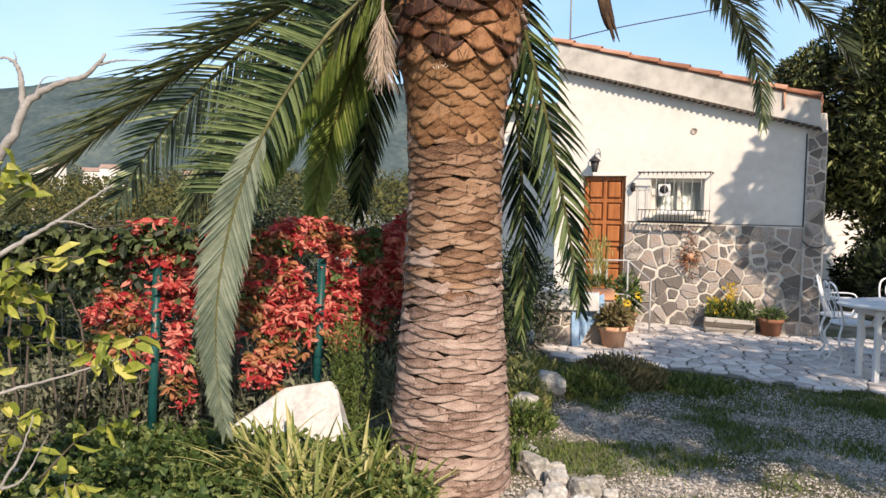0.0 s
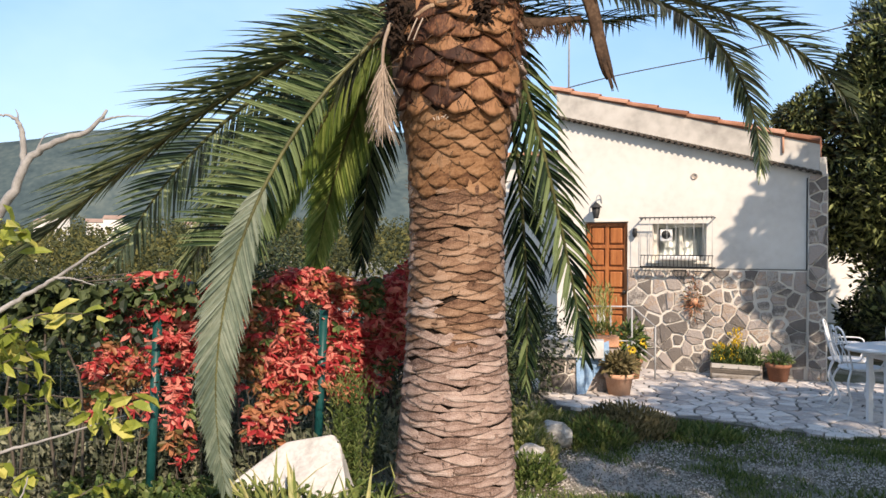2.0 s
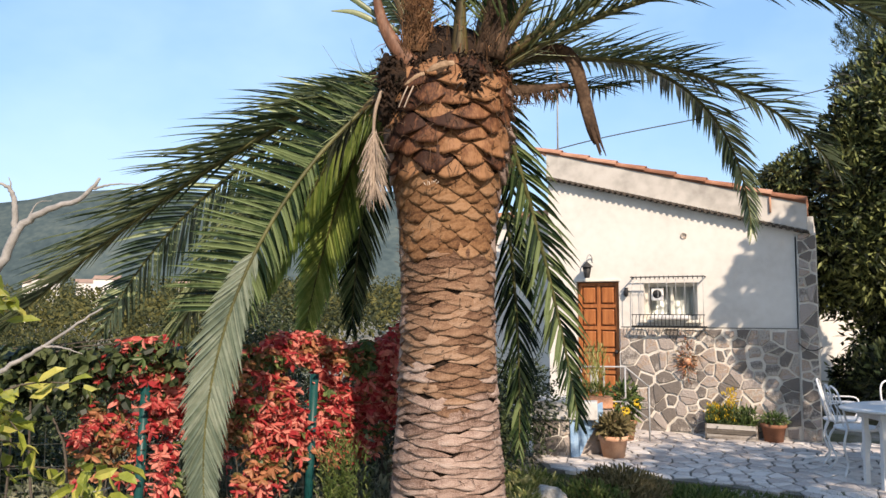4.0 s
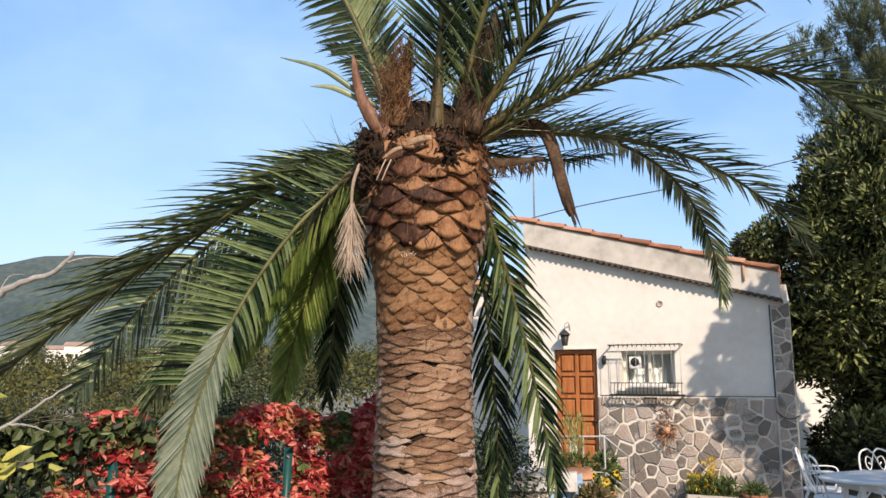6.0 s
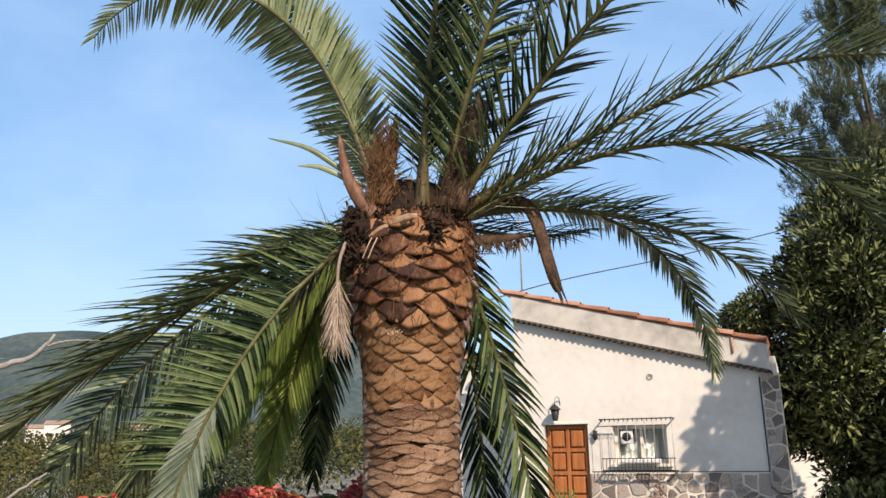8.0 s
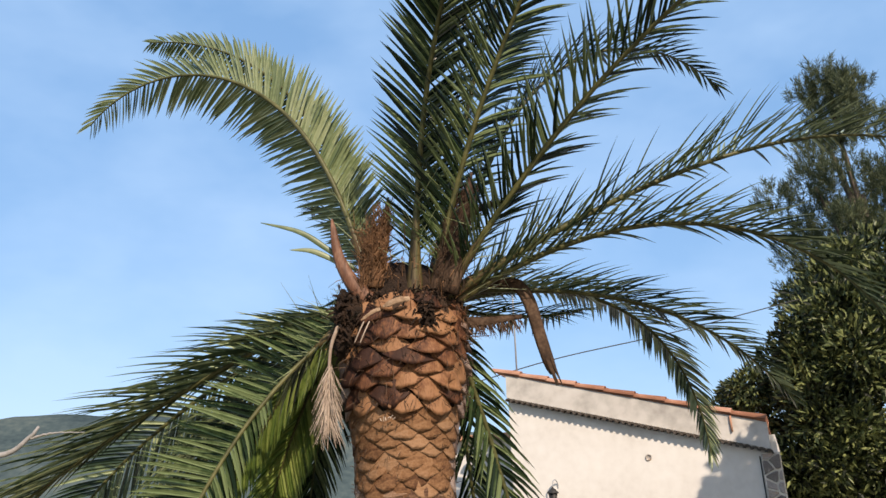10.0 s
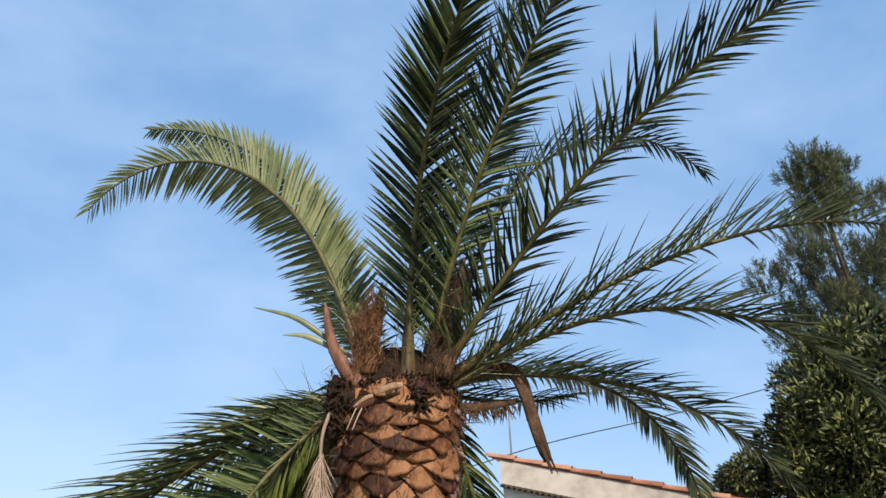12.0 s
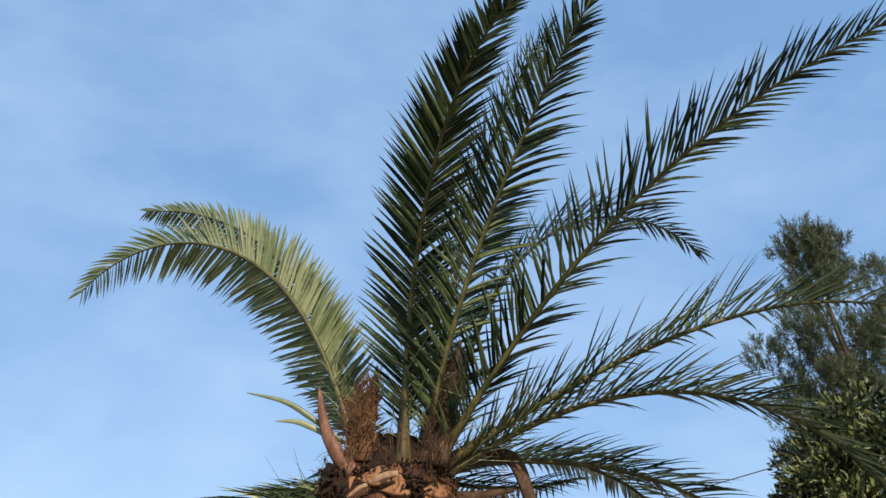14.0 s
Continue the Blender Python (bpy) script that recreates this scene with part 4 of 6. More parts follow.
    # solid dark pads deepen the same shaded hollows
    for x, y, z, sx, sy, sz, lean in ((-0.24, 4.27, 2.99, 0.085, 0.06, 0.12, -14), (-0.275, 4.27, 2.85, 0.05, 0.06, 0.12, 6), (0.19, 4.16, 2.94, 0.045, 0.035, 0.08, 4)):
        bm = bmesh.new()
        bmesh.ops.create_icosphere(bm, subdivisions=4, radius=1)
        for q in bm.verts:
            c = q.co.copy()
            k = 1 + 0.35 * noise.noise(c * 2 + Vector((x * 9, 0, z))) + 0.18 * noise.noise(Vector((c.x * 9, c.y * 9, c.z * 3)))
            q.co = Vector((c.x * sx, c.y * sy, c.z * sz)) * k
        part("hollow_pad", bm, CORE, palm, "dark matted fibre filling a shaded hollow", True, pose(x, y, z, 0, lean, 0))
    # pale scar with torn fibres on a scale
    scar = [tube([(-0.06 + 0.012 * k + rg.uniform(-0.01, 0.01), 4.165, 2.34 + rg.uniform(0, 0.03)), (-0.055 + 0.012 * k, 4.155, 2.35 + rg.uniform(-0.01, 0.03))], 0.0035, 4) for k in range(7)]
    put("fibre_scar", mesh_of("fibre_scar", *join(*scar), TAN), palm, None, "pale torn fibres")
    # white tendrils under the torn sheath
    for dx in (0.0, 0.03):
        tube_part("tendril", at([(-0.15 + dx, 4.10, 2.88), (-0.175 + dx, 4.09, 2.82), (-0.20 + dx, 4.10, 2.76)]), 0.004, TAN, palm, 5)
    put("matted_fibre", mesh_of("matted_fibre", *join(*vs), CORE), palm, None, "dark matted palm fibre, also filling shaded hollows")["kind"] = "stuff"
    vs = []
    for k in range(380):
        a, r = rg.uniform(0, 6.28), rg.uniform(0.16, 0.38)
        p = Vector((PX + r * math.cos(a), PY + r * math.sin(a), rg.uniform(2.85, 3.35)))
        d = Vector((math.cos(a) * rg.uniform(-0.3, 0.6), math.sin(a) * rg.uniform(-0.3, 0.6), rg.uniform(-0.5, 1))).normalized()
        q = p + d * rg.uniform(0.06, 0.16)
        vs.append(tube([p, q, q + Vector((rg.uniform(-0.05, 0.05), rg.uniform(-0.05, 0.05), rg.uniform(-0.06, 0.03)))], [0.0035, 0.0025, 0.001], 3, False))
    for x, y, z in ((-0.12, 4.24, 3.36), (-0.06, 4.24, 3.46)):
        for k in range(240):
            p = Vector((x + rg.gauss(0, 0.035), y + rg.gauss(0, 0.03), z + rg.gauss(0, 0.08)))
            vs.append(tube([p, p + Vector((rg.gauss(0, 0.03), rg.gauss(0, 0.03), rg.uniform(-0.02, 0.12)))], [0.003, 0.001], 3, False))
    put("fibre", mesh_of("fibre", *join(*vs), FIBRE), palm, None, "loose brown palm fibre")["kind"] = "stuff"
    # dry tan flower stalk hanging beside the trunk
    stalk = put("flower_stalk", mesh_of("flower_stalk", *tube(at([(-0.30, 4.2, 2.88), (-0.335, 4.18, 2.75), (-0.34, 4.17, 2.55), (-0.33, 4.17, 2.36)]), [0.012 - 0.0004 * q for q in range(15)], 6), TAN, True), palm, None, "dry tan flower stalk hanging in a brush")
    vs = []
    for k in range(280):
        u = rg.uniform(0, 1)
        p = Vector((-0.335 + rg.uniform(-0.01, 0.01), 4.17, 2.66 - 0.28 * u))
        d = Vector((rg.uniform(-1, 1) * 0.6, rg.uniform(-1, 1) * 0.5, -1)).normalized()
        l = rg.uniform(0.10, 0.2)
        vs.append(tube([p, p + d * l * 0.5, p + d * l + Vector((0, 0, -0.015))], [0.0022, 0.002, 0.001], 4, False))
    put("bristles", mesh_of("bristles", *join(*vs), TAN), stalk)["kind"] = "stuff"
    # two young yellow-green blades
    for a, b, c, d in (((-0.20, 4.30, 3.24), (-0.38, 4.30, 3.38), (-0.55, 4.30, 3.49), (-0.78, 4.30, 3.55)), ((-0.30, 4.30, 3.28), (-0.38, 4.30, 3.33), (-0.48, 4.30, 3.37), (-0.60, 4.30, 3.375))):
        line = at([a, b, c, d])
        v, f = flat_tube(line, [0.012, 0.013, 0.014, 0.015, 0.016, 0.017, 0.018, 0.018, 0.017, 0.016, 0.014, 0.012, 0.009, 0.006, 0.002], 0.3)
        put("young_blade", mesh_of("young_blade", v, f, LEAF_PALE_LIT, True), palm, None, "young yellow-green leaf blade")


def build_palm():
    palm = thing("palm_tree", pose(0, 0, 0), "stout palm with a scaly brown trunk and arching green fronds", "palm tree")
    # trunk core and its leaf bases
    prof = [(trunk_r(z) - 0.02, z) for z in PROFILE_Z] + [(0.18, 3.3), (0.0, 3.36)]
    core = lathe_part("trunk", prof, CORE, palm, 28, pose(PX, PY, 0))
    rng = random.Random(3)
    z, row = -0.12, 0
    rest_v, rest_f = [], []
    while z < 3.06:
        # slits of old scars below, broad scales above, stout cut stubs under the crown
        if z < 1.35:
            pitch, n, out, stuff, wild = 0.0265, 7, 0.0150, BARK, 1.8
        elif z < 1.98:
            pitch, n, out, stuff, wild = 0.030, 8, 0.0120, MIX_BARK, 1.7
        elif z < 2.42:
            pitch, n, out, stuff, wild = 0.050, 11, 0.012, MID_BARK, 0.9
        else:
            pitch, n, out, stuff, wild = 0.062, 9, 0.042, BOOT, 1.5
        r = trunk_r(z)
        w = 2 * math.pi * r / n
        for k in range(n):
            az = 2 * math.pi * (k + (row % 2) * 0.5 + 0.02 * row) / n + rng.uniform(-0.06, 0.06) * wild
            hh = pitch * 2.35 * (1 + wild * rng.uniform(-0.14, 0.16))
            v, f = boot_mesh(w * 1.08 * (1 + wild * rng.uniform(-0.12, 0.08)), hh, out * rng.uniform(0.55, 1.45), rng)
            slant = math.degrees(math.atan2(trunk_r(z + 0.1) - trunk_r(z - 0.1), 0.2))
            m = pose(PX + (r - 0.012) * math.cos(az), PY + (r - 0.012) * math.sin(az), z + rng.uniform(-0.009, 0.009) * wild, 0, 0, math.degrees(az) + 90) @ pose(0, 0, 0, slant + wild * rng.uniform(-3, 3), rng.uniform(-5, 5) * wild, 0)
            # wrap round the trunk
            v = [(x, y + (r - math.sqrt(max(r * r - x * x, 0.0))), zz) for x, y, zz in v]
            if stuff is BARK and z > 1.05 and rng.random() < (z - 1.05) / 0.35:
                skin = MIX_BARK
            else:
                skin = stuff
            if math.sin(az) < -0.3:
                put("leaf_base", mesh_of("leaf_base", v, f, skin, True), core, pose(PX, PY, 0).inverted() @ m)
            else:
                o = len(rest_v)
                rest_v += [tuple(m @ Vector(q)) for q in v]
                rest_f += [tuple(i + o for i in g) for g in f]
        z += pitch
        row += 1
    vs = []
    for k in range(520):
        a, zz = rng.uniform(math.pi, 2 * math.pi), rng.uniform(2.42, 3.05)
        if k > 240:
            zz = rng.uniform(0.0, 2.42)
        rr = trunk_r(zz) + (0.02 if k <= 240 else 0.0)
        p = Vector((PX + rr * math.cos(a), PY + rr * math.sin(a), zz))
        d = Vector((math.cos(a) * 0.5 + rng.uniform(-0.5, 0.5), math.sin(a) * 0.5 + rng.uniform(-0.3, 0.3), rng.uniform(-0.9, 0.6))).normalized()
        l = rng.uniform(0.02, 0.06) if k <= 240 else rng.uniform(0.01, 0.03)
        vs.append(tube([p, p + d * l, p + d * l * 1.5 + Vector((0, 0, -0.3 * l))], [0.0025, 0.0018, 0.0008], 3, False))
    put("ragged_fibre", mesh_of("ragged_fibre", *join(*vs), DEAD), palm)["kind"] = "stuff"
    put("trunk_rest", mesh_of("trunk_rest", rest_v, rest_f, BARK, True), palm)["kind"] = "stuff"
    # fronds
    for i, (az, el, ln, dr, pw, cu, bz, br, ll, pairs, lift, hang, tw, tone, lean, spread) in enumerate(FRONDS):
        rg = random.Random(100 + i)
        line = frond_line(az, el, ln, dr, pw, cu, bz, br)
        foot = line[0].copy()
        line = [p - foot for p in line]
        n = len(line)
        radii = [(0.012 if tone == 2 else 0.019) * (1 - q / n) ** 0.8 + 0.003 + 0.024 * max(0, 1 - q / 7) ** 1.5 for q in range(n)]
        frond = new("frond")
        frond.parent = palm
        frond.location = foot
        swaying.append(frond)
        tube_part("rachis", line, radii, RACHIS, frond, 6)
        inward = Vector((PX - foot.x, PY - foot.y, 0)) * 0.12
        base = [inward + Vector((0, 0, -0.17)), inward * 0.3 + Vector((0, 0, -0.06))] + line[0:7]
        tube_part("petiole", base, [0.062, 0.058, 0.050, 0.042, 0.036, 0.031, 0.027, 0.023, 0.016], PETIOLE, frond, 8)
        if tone == 2:
            # the old hanging frond: long leaflets above, darkened for shade, a narrow grey blade below
            v, f = leaflets(line, rg, 0.40, 150, start=0.07, lift=-0.4, hang=0.10, width=0.022, twist=1, lean=0.18, plumose=0.3, stop=0.58, ranks=(1,))
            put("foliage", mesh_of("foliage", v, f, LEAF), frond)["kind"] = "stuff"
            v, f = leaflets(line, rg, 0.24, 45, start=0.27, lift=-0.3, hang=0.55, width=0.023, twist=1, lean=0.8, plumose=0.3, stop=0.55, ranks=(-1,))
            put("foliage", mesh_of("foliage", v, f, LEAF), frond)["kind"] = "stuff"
        v, f = leaflets(line, rg, ll, pairs, start=0.47 if tone == 2 else 0.06, lift=lift, hang=hang, twist=tw, lean=lean, plumose=spread, low=-1.3 if tone == 1 else 0.0, missing=0.3 if i in (19, 20) else 0.04, width=0.033 if tone == 3 else 0.027, edge=0.9 if tone == 1 else 0.0)
        # tone picks the shaded, sunlit or grey leaflet colour
        put("foliage", mesh_of("foliage", v, f, (LEAF, LEAF_PALE_LIT, LEAF_GREY, LEAF_BRIGHT_LIT, LEAF_LIT)[tone]), frond)["kind"] = "stuff"
        # stiff spines on the leaf stalk
        vs = []
        for q in range(36):
            k = rg.uniform(1.0, 8.0)
            p = line[int(k)].lerp(line[int(k) + 1], k % 1)
            t = (line[int(k) + 1] - line[int(k)]).normalized()
            d = (t * 0.7 + Vector((rg.uniform(-1, 1), rg.uniform(-1, 1), rg.uniform(-0.5, 1)))).normalized()
            vs.append(tube([p, p + d * rg.uniform(0.12, 0.32)], [0.004, 0.0008], 4))
        put("spine_fringe", mesh_of("spine_fringe", *join(*vs), LEAF_LIT), frond)["kind"] = "stuff"
    build_crown_litter(palm)
    return palm


# ---- plants ----
def crown(name, blobs, count, seed, length, width, material, inner=0.55, droop=0.3):
    """Leaf centres and ways over a cluster of uneven balls: (x, y, z, radius)."""
    rng = np.random.RandomState(seed)
    vol = np.array([b[3] ** 2 for b in blobs], float)
    pick = rng.choice(len(blobs), count, p=vol / vol.sum())
    d = rng.normal(0, 1, (count, 3))
    d /= np.linalg.norm(d, axis=1, keepdims=True)
    b = np.array(blobs)[pick]
    rad = b[:, 3] * (inner + (1.0 - inner) * rng.uniform(0, 1, count) ** 0.6)
    lump = np.array([noise.noise(Vector(v * 2.2 + b[i, :3])) for i, v in enumerate(d)])
    rad = rad * (1 + 0.35 * lump)
    c = b[:, :3] + d * rad[:, None]
    return leaf_mesh(name, c, d, rng, length, width, material, 0.5, droop, fine=False)


def clusters(cx, cy, cz, rx, ry, rz, n, size, seed):
    """Blobs scattered in an uneven ellipsoid."""
    rng = random.Random(seed)
    out = []
    while len(out) < n:
        x, y, z = (rng.uniform(-1, 1) for _ in range(3))
        d = x * x + y * y + z * z
        if d > 1 or d < 0.15:
            continue
        out.append((cx + x * rx, cy + y * ry, cz + z * rz, size * rng.uniform(0.6, 1.3)))
    return out


def tree(name, label, base, height, blobs, leaves, length, width, leaf, bark, seed, trunk_radius=0.16, category="tree", inner=0.55, droop=0.3):
    t = thing(name, pose(*base), label, category)
    rng = random.Random(seed)
    bx, by, bz = base
    line = [(0, 0, -0.1)]
    top = Vector((np.mean([b[0] for b in blobs]) - bx, np.mean([b[1] for b in blobs]) - by, height * 0.75))
    for i in range(1, 8):
        u = i / 7
        line.append((top.x * u + rng.uniform(-0.1, 0.1), top.y * u + rng.uniform(-0.1, 0.1), top.z * u))
    v, f = tube(line, [trunk_radius * (1 - 0.75 * i / 7) for i in range(8)], 8)
    put("trunk", mesh_of("trunk", v, f, bark, True), t)
    for b in blobs[:: max(1, len(blobs) // 16)]:
        e = Vector((b[0] - bx, b[1] - by, b[2] - bz))
        s = Vector(line[min(7, max(2, int(7 * min(0.95, e.z * 0.7 / max(top.z, 0.1)))))])
        tube_part("limb", curve_points([s, s.lerp(e, 0.5) + Vector((0, 0, 0.15)), e], 6), [trunk_radius * 0.4 * (1 - 0.8 * i / 6) for i in range(7)], bark, t, 6)
    me = crown("crown", [(b[0] - bx, b[1] - by, b[2] - bz, b[3]) for b in blobs], leaves, seed, length, width, leaf, inner, droop)
    put("crown", me, t)
    return t


def build_trees():
    # dark evergreen beside and behind the house, with a gap low down
    def gap(b):
        u, w = b[0] / b[1], (b[2] - 1.65) / b[1]
        return not (0.485 < u < 0.553 and -0.10 < w < -0.005)

    blobs = [b for b in clusters(8.5, 12.6, 3.6, 2.1, 1.5, 2.9, 150, 0.44, 21) + clusters(6.75, 12.2, 3.2, 0.6, 0.6, 1.2, 24, 0.34, 22) + clusters(7.0, 12.6, 2.3, 0.8, 0.4, 1.3, 30, 0.36, 25) + clusters(8.3, 11.2, 0.8, 2.0, 0.8, 0.9, 22, 0.5, 23) if gap(b)]
    tree("evergreen_tree", "dense dark green broadleaf tree beside the house", (8.2, 12.6, 0), 5.8, blobs, 105000, 0.155, 0.058, DAPPLED_LEAF, TREE_BARK, 24, 0.25, droop=-0.25)
    blobs = clusters(9.6, 14.6, 0.7, 1.4, 0.5, 0.7, 26, 0.42, 26) + clusters(7.4, 13.6, 0.3, 0.9, 0.4, 0.35, 12, 0.3, 27)
    under = thing("evergreen_bush", pose(9.0, 14.2, 0), "dark evergreen bush under the trees behind the house", "bush")
    put("foliage", crown("foliage", [(b[0] - 9.0, b[1] - 14.2, b[2], b[3]) for b in blobs], 22000, 28, 0.11, 0.05, DAPPLED_LEAF, 0.4), under)
    tube_part("stem", [(0.2, 0.1, -0.1), (0.3, 0.2, 0.9)], 0.06, TREE_BARK, under, 6)
    blobs = clusters(6.15, 13.2, 3.6, 0.55, 0.5, 0.45, 12, 0.28, 31)
    tree("evergreen_tree", "small dark green tree behind the house roof", (6.3, 13.4, 0), 3.6, blobs, 6000, 0.10, 0.05, DAPPLED_LEAF, TREE_BARK, 32, 0.10)
    # pine behind: upright tufts of needles along its branches
    blobs = clusters(11.6, 17.0, 8.4, 2.5, 2.0, 3.6, 120, 0.46, 41) + clusters(11.3, 17.0, 12.0, 0.8, 0.7, 0.8, 16, 0.32, 42)
    pine = tree("pine_tree", "tall grey-green pine rising behind the house", (11.5, 17.0, 0), 12.5, blobs, 6000, 0.16, 0.02, PINE_LEAF, TREE_BARK, 43, 0.28, inner=0.1, droop=-0.5)
    rng = np.random.RandomState(44)
    cs, ws = [], []
    for x, y, z, r in blobs:
        for k in range(22):
            d = rng.normal(0, 1, 3)
            d /= np.linalg.norm(d)
            c = np.array((x - 11.5, y - 17.0, z)) + d * r * rng.uniform(0.5, 1.25) * (1, 1, 0.8)
            axis = np.array((d[0] * 0.5, d[1] * 0.5, 1.0))
            for q in range(42):
                cs.append(c + axis * rng.uniform(-0.05, 0.26))
                ws.append(axis * 0.9 + rng.normal(0, 0.55, 3))
    put("needles", leaf_mesh("needles", cs, ws, rng, 0.17, 0.016, PINE_LEAF, 0.1, 0.0, fine=False), pine)["kind"] = "stuff"
    # unseen trees, added to shade the house wall, the terrace and the evergreen
    blobs = clusters(6.0, 6.3, 4.6, 0.8, 0.9, 0.8, 18, 0.42, 51) + clusters(6.7, 6.5, 4.3, 0.7, 0.7, 1.0, 16, 0.45, 56) + clusters(7.3, 4.9, 5.0, 1.1, 1.0, 1.0, 20, 0.5, 52)
    tree("shade_tree", "unseen broad evergreen tree added to cast shade", (6.9, 5.4, 0), 4.6, blobs, 25000, 0.15, 0.09, DAPPLED_LEAF, TREE_BARK, 53, 0.2)
    blobs = clusters(9.6, 7.0, 4.5, 1.3, 1.2, 0.9, 34, 0.5, 57) + clusters(11.4, 7.6, 4.3, 1.2, 1.0, 0.9, 22, 0.5, 58)
    tree("shade_tree", "unseen broad evergreen tree added to cast shade", (10.2, 7.0, 0), 5.0, blobs, 26000, 0.16, 0.10, DAPPLED_LEAF, TREE_BARK, 59, 0.25)
    blobs = clusters(5.0, 0.0, 5.2, 2.2, 2.0, 0.8, 44, 0.55, 54)
    tree("shade_tree", "unseen broad evergreen tree added to cast shade", (5.2, -0.4, 0), 5.0, blobs, 13000, 0.15, 0.09, DAPPLED_LEAF, TREE_BARK, 55, 0.25)


def build_hedges():
    # shrubs beyond the fence
    rng = random.Random(8)
    for i, (x, y, z, rx, ry, rz, n, k) in enumerate([(-3.2, 7.2, 0.15, 1.3, 0.5, 0.72, 24, 13000), (-1.4, 7.4, 0.15, 1.3, 0.5, 0.68, 24, 12000), (-4.8, 7.6, 0.1, 1.2, 0.6, 0.78, 22, 12000), (-2.1, 10.0, 0.8, 0.55, 0.6, 0.9, 16, 14000), (-3.5, 5.7, 0.2, 1.0, 0.35, 0.75, 20, 12000), (0.35, 7.6, 0.35, 0.3, 0.4, 0.5, 10, 4000), (-0.35, 6.9, 0.5, 0.45, 0.3, 0.75, 14, 6000), (0.85, 8.7, 0.55, 0.25, 0.25, 0.6, 10, 6000)]):
        blobs = clusters(x, y, z, rx, ry, rz, n, 0.4, 60 + i)
        b = thing("shrub", pose(x, y, 0), "dense dark green shrub near the wire fence", "shrub", "shrubs")
        me = crown("foliage", [(p[0] - x, p[1] - y, p[2], p[3]) for p in blobs], k, 70 + i, 0.060, 0.026, HEDGE_LEAF, 0.35)
        put("foliage", me, b)
        for j in range(5):
            a = rng.uniform(0, 6.28)
            tube_part("stem", [(0.1 * math.cos(a), 0.1 * math.sin(a), -0.6), (0.5 * rx * math.cos(a), 0.5 * ry * math.sin(a), z + 0.2)], 0.02, TREE_BARK, b, 5)
    rngs = np.random.RandomState(66)
    n = 26000
    x, y = rngs.uniform(-5.5, -0.3, n), rngs.uniform(5.4, 7.4, n)
    z = 0.45 * np.abs(rngs.normal(0, 0.6, n)) * (0.5 + np.array([abs(noise.noise(Vector((a * 1.5, q * 1.5, 5)))) for a, q in zip(x, y)])) - np.clip((-2.0 - x) * 0.14, 0, 1)
    # taller sprays close behind the wire
    k = 9000
    x2 = rngs.uniform(-4.2, -1.5, k)
    y2 = 5.10 + 0.27 * (x2 + 1.9) + rngs.uniform(0.05, 0.6, k)
    z2 = rngs.uniform(0, 1, k) ** 1.2 * (0.45 + 0.45 * np.array([abs(noise.noise(Vector((a * 2.5, 3, 1)))) for a in x2])) - 0.05
    x, y, z, n = np.concatenate([x, x2]), np.concatenate([y, y2]), np.concatenate([z, z2]), n + k
    me = leaf_mesh("scrub", np.stack([x, y, z], 1), np.tile((0, -0.4, 0.7), (n, 1)), rngs, 0.08, 0.03, SCRUB_LEAF, 0.5, 0.0, fine=False)
    tagged(put("scrub", me), "grey-green scrub beyond the fence", "scrub", kind="stuff")
    # garden bushes below, then the valley's trees, far
    rng = random.Random(9)
    for i in range(16):
        y = rng.uniform(24, 44)
        x, z, r = rng.uniform(-0.60, -0.10) * y, rng.uniform(-1.4, 0.2), rng.uniform(1.0, 1.7)
        b = thing("valley_bush", pose(x, y, -3), "olive-yellow garden bush below the fence", "bush", "valley bushes")
        me = crown("foliage", [(p[0], p[1], p[2] + 3, p[3]) for p in clusters(0, 0, z - 0.4, r * 1.4, r, r * 0.75, 12, r * 0.5, 130 + i)], 7000, 150 + i, 0.15, 0.08, VALLEY_LEAF, 0.4)
        put("foliage", me, b)
        tube_part("stem", [(0, 0, -1.0), (0.1, 0, z + 2.6)], 0.12, TREE_BARK, b, 6)
    blobs = []
    for i in range(420):
        y = rng.uniform(110, 430)
        x = rng.uniform(-0.64, 0.0) * y
        blobs.append((x, y, -3 + rng.uniform(0, 0.042) * y, rng.uniform(2, 4.5)))
    me = crown("far_woods", blobs, 70000, 91, 0.95, 0.6, VALLEY_LEAF, 0.5)
    tagged(put("far_woods", me), "distant green woods in the valley", "woods", kind="stuff")


